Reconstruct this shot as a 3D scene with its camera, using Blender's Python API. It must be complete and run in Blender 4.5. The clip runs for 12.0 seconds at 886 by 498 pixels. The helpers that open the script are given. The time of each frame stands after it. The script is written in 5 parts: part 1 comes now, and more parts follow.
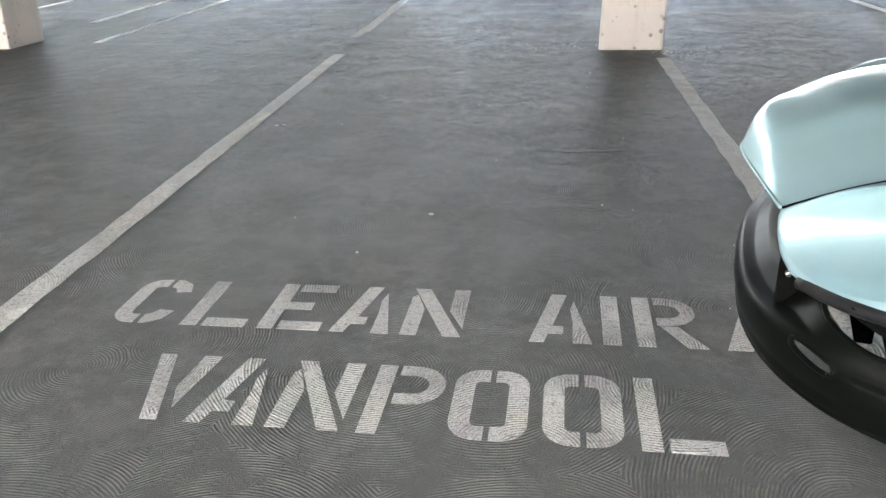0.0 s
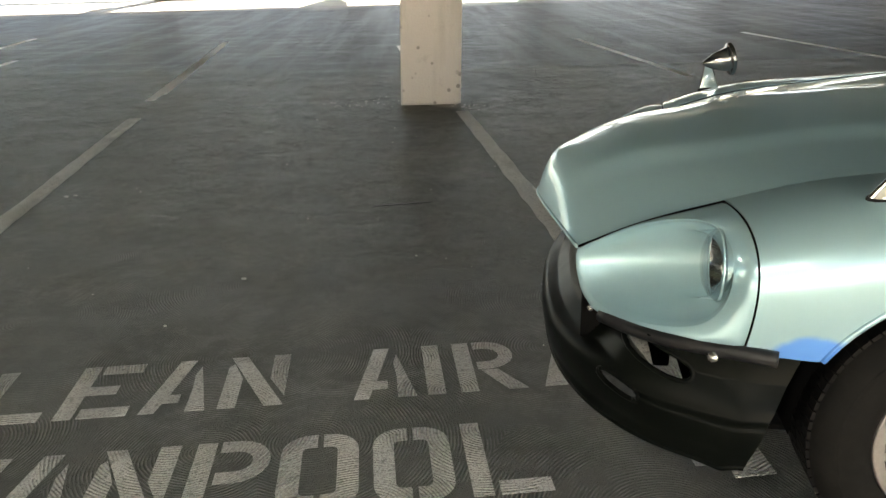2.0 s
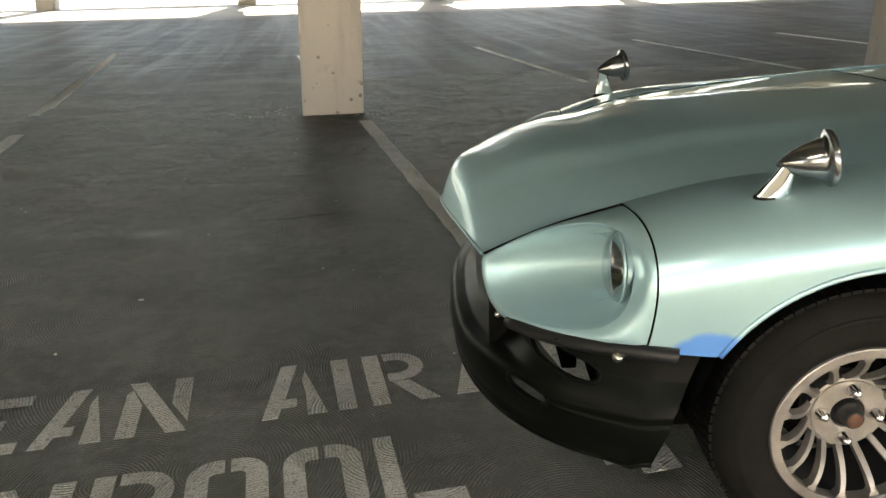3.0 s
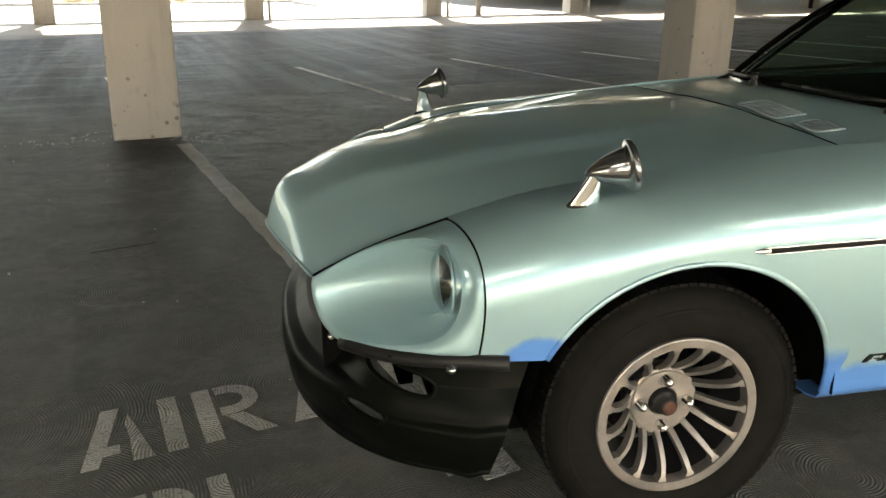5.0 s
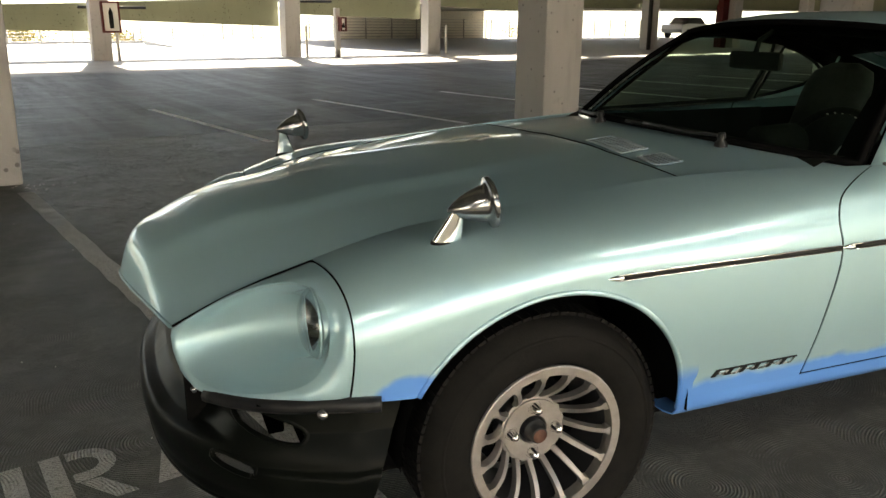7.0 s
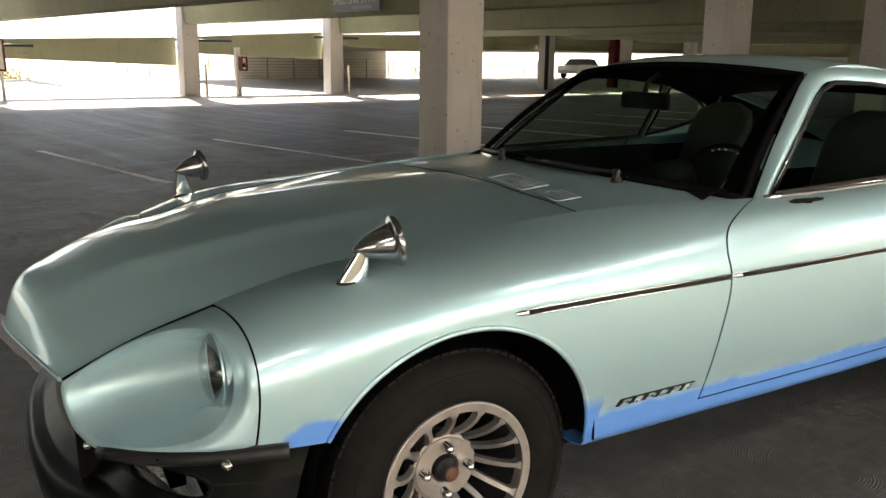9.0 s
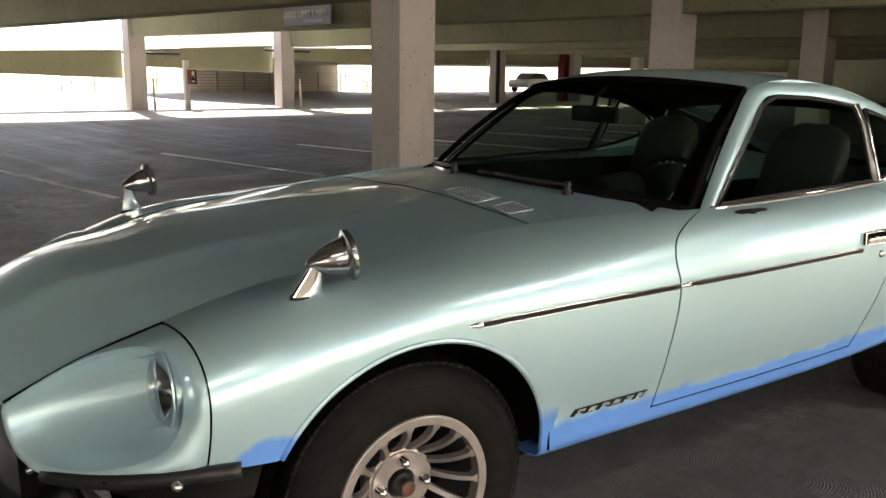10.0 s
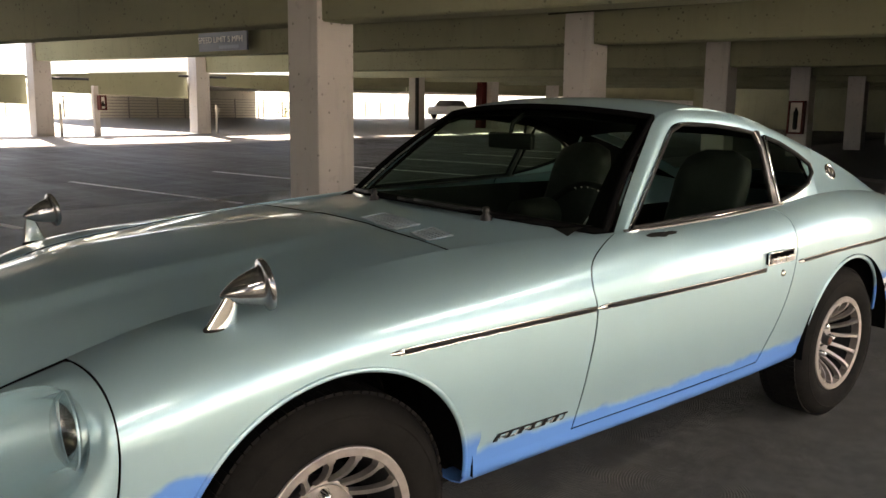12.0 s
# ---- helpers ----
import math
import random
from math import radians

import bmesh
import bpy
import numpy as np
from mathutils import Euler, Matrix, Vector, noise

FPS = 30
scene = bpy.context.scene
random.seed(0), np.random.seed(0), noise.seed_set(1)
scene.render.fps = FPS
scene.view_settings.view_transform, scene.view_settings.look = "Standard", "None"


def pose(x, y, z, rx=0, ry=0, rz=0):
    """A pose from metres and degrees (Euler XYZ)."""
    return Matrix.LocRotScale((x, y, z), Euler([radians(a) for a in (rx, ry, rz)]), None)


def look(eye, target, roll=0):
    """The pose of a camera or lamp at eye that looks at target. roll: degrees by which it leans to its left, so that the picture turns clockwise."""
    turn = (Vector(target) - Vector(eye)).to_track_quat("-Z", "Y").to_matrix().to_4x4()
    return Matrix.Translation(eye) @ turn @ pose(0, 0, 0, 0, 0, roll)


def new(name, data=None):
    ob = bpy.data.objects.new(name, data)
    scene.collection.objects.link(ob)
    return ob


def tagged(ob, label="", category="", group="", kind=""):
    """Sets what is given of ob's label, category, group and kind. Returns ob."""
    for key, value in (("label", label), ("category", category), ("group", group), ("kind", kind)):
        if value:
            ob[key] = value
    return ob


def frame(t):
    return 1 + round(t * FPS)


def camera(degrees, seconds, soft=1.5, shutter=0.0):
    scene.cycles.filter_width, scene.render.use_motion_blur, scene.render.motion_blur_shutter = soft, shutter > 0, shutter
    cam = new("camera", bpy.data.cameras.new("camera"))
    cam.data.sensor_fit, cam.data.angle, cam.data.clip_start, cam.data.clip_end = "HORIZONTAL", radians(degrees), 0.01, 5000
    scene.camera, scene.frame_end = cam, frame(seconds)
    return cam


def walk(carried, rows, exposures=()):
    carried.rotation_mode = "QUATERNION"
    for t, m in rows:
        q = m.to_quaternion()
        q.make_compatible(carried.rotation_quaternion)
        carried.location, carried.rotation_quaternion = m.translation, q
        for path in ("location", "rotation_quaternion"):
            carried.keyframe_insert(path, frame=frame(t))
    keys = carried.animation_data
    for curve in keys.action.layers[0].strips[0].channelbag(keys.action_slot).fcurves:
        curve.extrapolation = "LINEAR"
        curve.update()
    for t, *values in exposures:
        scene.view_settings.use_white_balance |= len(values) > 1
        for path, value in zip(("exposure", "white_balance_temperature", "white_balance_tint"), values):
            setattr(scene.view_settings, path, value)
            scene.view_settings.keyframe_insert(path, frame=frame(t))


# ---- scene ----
from math import cos, sin, pi

from mathutils.geometry import tessellate_polygon

cam = camera(59.8, 12.0)

# The deck is laid on a slope of about 2.5 degrees. All places below are in deck axes: x runs back along the parked
# car from its front hub, y away from the camera across it, z square to the deck. PLUMB is true up in these axes.
PLUMB = Vector((0.0253, 0.0358, 0.9990)).normalized()
DECK = PLUMB.rotation_difference(Vector((0, 0, 1))).to_matrix().to_4x4()
PATH = [
    (0.0, -0.839, -1.439, 1.212, 65.68, 2.03, 21.88),
    (0.5, -0.835, -1.433, 1.212, 67.13, 1.84, 18.19),
    (1.0, -0.831, -1.429, 1.212, 68.19, 1.71, 14.80),
    (1.5, -0.828, -1.424, 1.211, 68.90, 1.54, 11.36),
    (2.0, -0.827, -1.419, 1.212, 69.29, 1.39, 7.79),
    (2.5, -0.822, -1.409, 1.210, 69.54, 1.26, 4.35),
    (3.0, -0.818, -1.395, 1.208, 69.77, 1.13, 0.74),
    (5.0, -0.804, -1.385, 1.205, 70.99, 0.29, -11.96),
    (5.5, -0.801, -1.385, 1.206, 71.51, 0.16, -14.83),
    (6.0, -0.800, -1.386, 1.207, 72.17, 0.04, -17.53),
    (6.5, -0.799, -1.385, 1.207, 72.85, -0.04, -19.83),
    (7.0, -0.796, -1.387, 1.208, 73.80, -0.11, -21.95),
    (9.0, -0.792, -1.387, 1.210, 76.62, -0.39, -28.95),
    (9.5, -0.791, -1.386, 1.210, 77.14, -0.50, -30.75),
    (10.0, -0.791, -1.386, 1.210, 77.62, -0.53, -32.43),
    (10.5, -0.789, -1.385, 1.211, 78.08, -0.58, -33.97),
    (11.0, -0.788, -1.387, 1.211, 78.62, -0.61, -35.50),
    (11.5, -0.785, -1.386, 1.211, 79.11, -0.69, -36.86),
    (12.0, -0.783, -1.385, 1.211, 79.61, -0.73, -38.29),
]
EXPOSURES = [(0.0, 4.65, 6400, 15), (0.5, 4.4, 6500, 14), (1.0, 4.15, 6850, 15), (1.5, 3.7, 7050, 9), (2.5, 3.38, 7450, 8), (5.0, 3.15, 7550, 7), (5.5, 3.2, 7900, 15), (6.0, 3.25, 8400, 20), (6.5, 3.05, 7700, 12), (7.0, 2.95, 7350, 9), (9.0, 3.05, 7350, 13), (11.0, 2.98, 7400, 19), (12.0, 2.97, 7400, 19)]
walk(cam, [(t, DECK @ pose(x, y, z, rx, ry, rz)) for t, x, y, z, rx, ry, rz in PATH], EXPOSURES)

# ---------------------------------------------------------------- light
SUN_EL, SUN_AZ = radians(48), radians(88)      # the sun stands over the far side, beyond the ramp
world = bpy.data.worlds.new("sky")
scene.world = world
world.use_nodes = True
wn = world.node_tree
sky = wn.nodes.new("ShaderNodeTexSky")
sky.sky_type, sky.sun_disc = "NISHITA", False
sky.sun_elevation, sky.sun_rotation = SUN_EL, radians(90) - SUN_AZ
wn.links.new(sky.outputs[0], wn.nodes["Background"].inputs[0])
wn.nodes["Background"].inputs[1].default_value = 0.06

sun_data = bpy.data.lights.new("sun", "SUN")
sun_data.energy, sun_data.angle, sun_data.color = 5.0, radians(0.55), (1.0, 0.93, 0.82)
sun_ob = new("sun", sun_data)
sun_ob.matrix_basis = look(Vector((cos(SUN_AZ) * cos(SUN_EL), sin(SUN_AZ) * cos(SUN_EL), sin(SUN_EL))) * 60, (0, 0, 0))


# ---------------------------------------------------------------- materials
class Mat:
    """A node material with a Principled surface, and short ways to add nodes."""

    def __init__(self, name, colour=(0.5, 0.5, 0.5), rough=0.5, metal=0.0, **more):
        self.m = bpy.data.materials.new(name)
        self.m.use_nodes = True
        self.t = self.m.node_tree
        self.p = self.t.nodes["Principled BSDF"]
        self.set("Base Color", (*colour, 1)).set("Roughness", rough).set("Metallic", metal)
        for key, value in more.items():
            self.set(key.replace("_", " "), value)
        self.co = None

    def set(self, key, value):
        self.p.inputs[key].default_value = value
        return self

    def node(self, kind, **props):
        n = self.t.nodes.new(kind)
        for key, value in props.items():
            if key == "operation":
                n.operation = value
            elif key == "blend_type":
                n.blend_type = value
            elif key == "feature":
                n.feature = value
        return n

    def link(self, a, b):
        self.t.links.new(a, b)

    def coord(self):
        if self.co is None:
            self.co = self.t.nodes.new("ShaderNodeTexCoord").outputs["Object"]
        return self.co

    def scaled(self, sx, sy, sz, src=None):
        n = self.node("ShaderNodeMapping")
        n.inputs["Scale"].default_value = (sx, sy, sz)
        self.link(src or self.coord(), n.inputs["Vector"])
        return n.outputs[0]

    def noise(self, scale, detail=4.0, rough=0.55, src=None, out="Fac"):
        n = self.node("ShaderNodeTexNoise")
        n.inputs["Scale"].default_value, n.inputs["Detail"].default_value = scale, detail
        n.inputs["Roughness"].default_value = rough
        self.link(src or self.coord(), n.inputs["Vector"])
        return n.outputs[out]

    def ramp(self, fac, *stops):
        n = self.node("ShaderNodeValToRGB")
        e = n.color_ramp.elements
        while len(e) < len(stops):
            e.new(0.5)
        for el, (pos, c) in zip(e, stops):
            el.position = pos
            el.color = (*c, 1) if isinstance(c, tuple) else (c, c, c, 1)
        self.link(fac, n.inputs[0])
        return n.outputs[0]

    def math(self, op, a, b=None, c=None):
        n = self.node("ShaderNodeMath", operation=op)
        for k, v in enumerate((a, b, c)):
            if v is None:
                continue
            if isinstance(v, (int, float)):
                n.inputs[k].default_value = v
            else:
                self.link(v, n.inputs[k])
        return n.outputs[0]

    def mix(self, fac, a, b, blend="MIX"):
        n = self.t.nodes.new("ShaderNodeMix")
        n.data_type, n.blend_type = "RGBA", blend
        for k, v in ((0, fac), (6, a), (7, b)):
            if isinstance(v, (int, float)):
                n.inputs[k].default_value = v
            elif isinstance(v, tuple):
                n.inputs[k].default_value = (*v, 1)
            else:
                self.link(v, n.inputs[k])
        return n.outputs[2]

    def xyz(self, src=None):
        n = self.node("ShaderNodeSeparateXYZ")
        self.link(src or self.coord(), n.inputs[0])
        return n.outputs

    def base(self, out):
        self.link(out, self.p.inputs["Base Color"])
        return self

    def rough(self, out):
        self.link(out, self.p.inputs["Roughness"])
        return self

    def bump(self, height, strength=0.3, distance=0.01):
        n = self.node("ShaderNodeBump")
        n.inputs["Strength"].default_value, n.inputs["Distance"].default_value = strength, distance
        self.link(height, n.inputs["Height"])
        self.link(n.outputs[0], self.p.inputs["Normal"])
        return self


def swirls(k, scale, rings):
    """Fans of trowel rings, as a rotary float leaves them in a deck coating: a height of 0 to 1."""
    warp = k.noise(2.2, 2, out="Color")
    mv = k.node("ShaderNodeMix")
    mv.data_type = "VECTOR"
    mv.inputs[0].default_value = 0.05
    k.link(k.coord(), mv.inputs[4])
    k.link(warp, mv.inputs[5])
    v = k.node("ShaderNodeTexVoronoi", feature="F1")
    v.voronoi_dimensions = "2D"
    v.inputs["Scale"].default_value = scale
    k.link(mv.outputs[1], v.inputs["Vector"])
    d = v.outputs["Distance"]
    wob = k.noise(9, 4)
    ph = k.math("MULTIPLY_ADD", wob, 9.0, k.math("MULTIPLY", d, rings))
    s = k.math("MULTIPLY_ADD", k.math("SINE", ph), 0.5, 0.5)
    return k.math("POWER", s, 1.6)


def deck_mat():
    k = Mat("deck_coating", rough=0.62)
    k.set("Specular IOR Level", 0.11)
    x, y, z = k.xyz()
    near = k.math("SMOOTH_MIN", 1.0, k.math("MAXIMUM", 0.0, k.math("MULTIPLY_ADD", k.math("ADD", y, k.math("MULTIPLY", x, 0.2)), -0.7, 1.75)), 0.1)
    near = k.math("MAXIMUM", near, k.math("MULTIPLY", k.math("GREATER_THAN", x, 0.4), k.math("LESS_THAN", y, 2.0)))
    sw = k.math("MULTIPLY", swirls(k, 1.6, 430.0), k.ramp(k.noise(7, 5, 0.7), (0.42, 0.0), (0.60, 1.0)))
    fine = k.noise(70, 6, 0.7)
    grit = k.noise(330, 3)
    blot = k.noise(0.9, 5)
    blot2 = k.noise(3.5, 6, 0.65)
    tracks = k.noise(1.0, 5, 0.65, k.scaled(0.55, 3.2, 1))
    # Streaks along the bays, paler with distance, stand in for reflected light.
    glare = k.noise(1.0, 4, 0.6, k.scaled(2.7, 0.13, 1))
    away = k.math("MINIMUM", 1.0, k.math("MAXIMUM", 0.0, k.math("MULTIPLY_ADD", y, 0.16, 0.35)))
    col = k.ramp(blot2, (0.3, (0.009, 0.011, 0.006)), (0.62, (0.019, 0.021, 0.014)), (0.8, (0.050, 0.050, 0.045)))
    col = k.mix(k.ramp(blot, (0.35, 0.0), (0.7, 0.65)), col, (0.018, 0.020, 0.013))
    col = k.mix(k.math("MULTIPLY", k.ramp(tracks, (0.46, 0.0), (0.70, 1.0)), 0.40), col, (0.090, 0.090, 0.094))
    col = k.mix(k.math("MULTIPLY", k.math("MULTIPLY", k.ramp(glare, (0.46, 0.0), (0.62, 1.0)), away), 0.62), col, (0.125, 0.122, 0.132))
    col = k.mix(near, col, k.mix(0.56, col, (0.192, 0.192, 0.178)))
    col = k.mix(k.math("MULTIPLY", k.ramp(fine, (0.47, 0.0), (0.70, 1.0)), 0.55), col, (0.13, 0.13, 0.125))
    amount = k.math("MULTIPLY", near, k.ramp(k.noise(1.7, 2), (0.40, 0.60), (0.55, 1.0)))
    col = k.mix(k.math("MULTIPLY", k.math("MULTIPLY", sw, amount), 0.85), col, (0.30, 0.30, 0.28))
    # Deck paled past the far stalls: strong sunlight put into the colour.
    sun_pale = k.math("MINIMUM", 1.0, k.math("MAXIMUM", 0.0, k.math("MULTIPLY", k.math("SUBTRACT", k.math("ADD", y, k.math("MULTIPLY", k.noise(0.6, 5, 0.6), 2.4)), 14.6), 0.8)))
    col = k.mix(k.math("MULTIPLY", sun_pale, 0.85), col, k.ramp(blot2, (0.3, (0.34, 0.33, 0.315)), (0.75, (0.46, 0.45, 0.43))))
    k.base(col)
    k.rough(k.math("SUBTRACT", k.ramp(blot2, (0.3, 0.45), (0.7, 0.58)), k.math("MULTIPLY", k.ramp(tracks, (0.46, 0.0), (0.70, 1.0)), k.math("MULTIPLY", away, 0.14))))
    h = k.math("ADD", k.math("MULTIPLY", k.math("MULTIPLY", sw, amount), 1.2), k.math("ADD", k.math("MULTIPLY", fine, 1.1), k.math("MULTIPLY", grit, 0.45)))
    k.bump(h, 1.0, 0.022)
    return k.m


def marking_mat(name, colour, wear=1.0):
    k = Mat(name, rough=0.6)
    worn = k.noise(55, 5, 0.7)
    sw = k.math("MULTIPLY", swirls(k, 1.6, 430.0), k.ramp(k.noise(7, 5, 0.7), (0.42, 0.0), (0.60, 1.0)))
    dirt = k.noise(6, 4)
    col = k.mix(k.ramp(dirt, (0.35, 0.0), (0.8, 0.35 * wear)), colour, tuple(c * 0.72 for c in colour))
    col = k.mix(k.math("MULTIPLY", sw, 0.16), col, tuple(c * 0.50 for c in colour))
    col = k.mix(k.ramp(worn, (0.54, 0.0), (0.68, 0.75 * wear)), col, (0.12, 0.12, 0.115))
    col = k.mix(k.ramp(k.noise(180, 4, 0.7), (0.48, 0.0), (0.66, 0.7 * wear)), col, (0.16, 0.15, 0.13))
    k.base(col)
    k.bump(k.math("ADD", k.math("MULTIPLY", sw, 1.7), k.math("MULTIPLY", worn, 0.8)), wear ** 5, 0.016)
    return k.m


def concrete_mat(name, colour, stain=0.55):
    k = Mat(name, rough=0.85)
    big, mid, fine = k.noise(0.8, 4), k.noise(5, 6, 0.65), k.noise(60, 4)
    run = k.noise(2.4, 4, 0.6, k.scaled(1.6, 1.6, 0.25))
    dark = tuple(c * stain for c in colour)
    col = k.mix(k.ramp(big, (0.3, 0.0), (0.75, 0.8)), colour, tuple(c * 0.82 for c in colour))
    col = k.mix(k.ramp(run, (0.55, 0.0), (0.8, 0.7)), col, dark)
    col = k.mix(k.ramp(mid, (0.60, 0.0), (0.78, 0.6)), col, dark)
    v = k.node("ShaderNodeTexVoronoi", feature="F1")
    v.inputs["Scale"].default_value = 7.0
    k.link(k.coord(), v.inputs["Vector"])
    col = k.mix(k.ramp(v.outputs["Distance"], (0.07, 0.7), (0.13, 0.0)), col, tuple(c * 0.3 for c in colour))
    v2 = k.node("ShaderNodeTexVoronoi", feature="F1")
    v2.inputs["Scale"].default_value = 11.0
    k.link(k.coord(), v2.inputs["Vector"])
    pock = k.math("MULTIPLY", k.ramp(v2.outputs["Distance"], (0.16, 1.0), (0.24, 0.0)), k.ramp(k.noise(1.6, 3), (0.54, 0.0), (0.60, 0.85)))
    col = k.mix(pock, col, tuple(c * 0.34 for c in colour))
    k.base(col)
    k.bump(k.math("SUBTRACT", k.math("ADD", k.math("MULTIPLY", mid, 0.6), fine), k.math("MULTIPLY", pock, 1.5)), 0.35, 0.008)
    return k.m


PAINT_BLUE = (0.33, 0.495, 0.55)
TOUCH_BLUE = (0.080, 0.22, 0.56)


def paint_mat(name, touched=False):
    """Light blue car paint under clear coat; touched: with the strong blue of fresh patches low on the flanks."""
    k = Mat(name, PAINT_BLUE, rough=0.39, metal=0.54, Coat_Weight=0.75, Coat_Roughness=0.012)
    k.set("Specular IOR Level", 0.2)
    flake = k.noise(900, 2)
    dust = k.noise(7, 5, 0.65)
    col = k.mix(k.ramp(flake, (0.4, 0.0), (0.7, 0.25)), PAINT_BLUE, (0.36, 0.52, 0.575))
    col = k.mix(k.ramp(dust, (0.5, 0.0), (0.85, 0.25)), col, (0.335, 0.475, 0.515))
    if touched:
        x, y, z = k.xyz()
        edge = k.math("MULTIPLY_ADD", k.noise(9, 3), 0.05, -0.025)
        zz = k.math("ADD", z, edge)
        low = k.math("MULTIPLY", k.ramp(zz, (0.392, 1.0), (0.412, 0.0)), k.math("GREATER_THAN", x, 0.2))
        dx = k.math("MULTIPLY", k.math("SUBTRACT", x, -0.325), 1.0)
        dz = k.math("MULTIPLY", k.math("SUBTRACT", z, 0.485), 1.35)
        r = k.math("SQRT", k.math("ADD", k.math("MULTIPLY", dx, dx), k.math("MULTIPLY", dz, dz)))
        blob = k.ramp(k.math("ADD", r, k.math("MULTIPLY", edge, 1.2)), (0.073, 1.0), (0.088, 0.0))
        tail = k.math("MULTIPLY", k.ramp(zz, (0.53, 1.0), (0.56, 0.0)), k.math("GREATER_THAN", k.math("ADD", x, edge), 2.585))
        foot = k.math("MULTIPLY", k.ramp(zz, (0.425, 1.0), (0.455, 0.0)), k.math("LESS_THAN", k.math("ADD", k.math("ABSOLUTE", k.math("SUBTRACT", x, 0.34)), edge), 0.035))
        near = k.math("LESS_THAN", y, 0.0)
        m = k.math("MULTIPLY", near, k.math("MAXIMUM", k.math("MAXIMUM", low, blob), k.math("MAXIMUM", tail, foot)))
        col = k.mix(m, col, TOUCH_BLUE)
        k.rough(k.math("MULTIPLY_ADD", m, 0.09, 0.39))
        k.link(k.math("MULTIPLY_ADD", m, -0.54, 0.54), k.p.inputs["Metallic"])
    k.base(col)
    k.bump(k.noise(300, 2), 0.015, 0.001)
    return k.m


def tyre_mat():
    k = Mat("tyre_rubber", rough=0.8)
    k.set("Specular IOR Level", 0.07)
    k.base(k.ramp(k.noise(14, 5, 0.7), (0.3, (0.005, 0.005, 0.005)), (0.75, (0.012, 0.011, 0.010))))
    k.bump(k.noise(160, 3), 0.25, 0.002)
    return k.m


def plastic_mat(name, c, rough, spec=0.25):
    k = Mat(name, rough=rough)
    k.set("Specular IOR Level", spec)
    k.base(k.ramp(k.noise(11, 5, 0.7), (0.3, tuple(v * 0.75 for v in c)), (0.8, tuple(v * 1.5 for v in c))))
    k.rough(k.ramp(k.noise(12, 3), (0.3, rough * 0.92), (0.8, min(1, rough * 1.10))))
    k.bump(k.noise(500, 2), 0.06, 0.001)
    return k.m


def alloy_mat(name, c, rough):
    k = Mat(name, c, rough=rough, metal=0.9)
    k.base(k.ramp(k.noise(40, 5, 0.7), (0.3, c), (0.72, tuple(v * 0.8 for v in c)), (0.85, tuple(v * 0.45 for v in c))))
    k.rough(k.ramp(k.noise(25, 4), (0.3, rough * 0.8), (0.8, min(1, rough * 1.4))))
    return k.m


def glass_mat(name, tint, gloss=1.0):
    """Thin tinted glass: it lets light straight through and mirrors by Fresnel."""
    k = Mat(name)
    t = k.t
    t.nodes.remove(k.p)
    out = t.nodes["Material Output"]
    tr, gl, mx, fr = (t.nodes.new(n) for n in ("ShaderNodeBsdfTransparent", "ShaderNodeBsdfGlossy", "ShaderNodeMixShader", "ShaderNodeLayerWeight"))
    tr.inputs[0].default_value = (*tint, 1)
    gl.inputs["Roughness"].default_value = 0.01
    fr.inputs[0].default_value = 0.5
    fac = k.math("MULTIPLY", k.math("MULTIPLY_ADD", k.math("POWER", fr.outputs["Facing"], 5.0), 0.96, 0.04), gloss)
    for a, b in ((fac, mx.inputs[0]), (tr.outputs[0], mx.inputs[1]), (gl.outputs[0], mx.inputs[2]), (mx.outputs[0], out.inputs[0])):
        t.links.new(a, b)
    return k.m


def glow_mat(name, colour, strength):
    k = Mat(name, colour)
    k.set("Emission Color", (*colour, 1)).set("Emission Strength", strength)
    return k.m


M_DECK = deck_mat()
M_LETTER = marking_mat("letter_paint", (0.54, 0.53, 0.50))
# Line paint brightened for the far stalls: missing light put into its colour.
M_FAR_LINE = marking_mat("brightened_line_paint", (0.90, 0.89, 0.86), 0.6)
M_LINE = marking_mat("line_paint", (0.66, 0.65, 0.61))
M_COLUMN = concrete_mat("column_concrete", (0.45, 0.435, 0.43))
# Darker, greener concrete for beams and inner walls, with their shade in the colour.
M_BEAM = concrete_mat("shaded_concrete", (0.215, 0.225, 0.150), 0.7)
# Soffit concrete darkened far below its own tone to deepen the ceiling's shade.
M_DIM_SOFFIT = concrete_mat("dimmed_soffit", (0.036, 0.040, 0.022), 0.75)
# Concrete paled so that slabs and ramp walls throw back more light.
M_BOUNCE = concrete_mat("bounce_concrete", (0.70, 0.66, 0.58), 0.8)
M_PAINT = paint_mat("light_blue_paint")
M_FLANK = paint_mat("light_blue_paint_with_patches", True)
M_BLACK = plastic_mat("black_plastic", (0.012, 0.012, 0.013), 0.42)
M_DAM = plastic_mat("air_dam_plastic", (0.0030, 0.0036, 0.0030), 0.34, 0.055)
M_RUBBER = plastic_mat("black_rubber", (0.008, 0.008, 0.008), 0.55, 0.12)
M_TYRE = tyre_mat()
M_ALLOY = alloy_mat("cast_alloy", (0.36, 0.335, 0.325), 0.48)
M_CHROME = Mat("chrome", (0.80, 0.79, 0.77), rough=0.10, metal=1.0).m
M_SATIN = alloy_mat("satin_steel", (0.52, 0.51, 0.49), 0.26)
M_RUST = alloy_mat("rusty_hub", (0.16, 0.085, 0.065), 0.7)
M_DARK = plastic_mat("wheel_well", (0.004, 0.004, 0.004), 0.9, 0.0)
M_CLOTH = plastic_mat("seat_vinyl", (0.022, 0.024, 0.023), 0.6, 0.15)
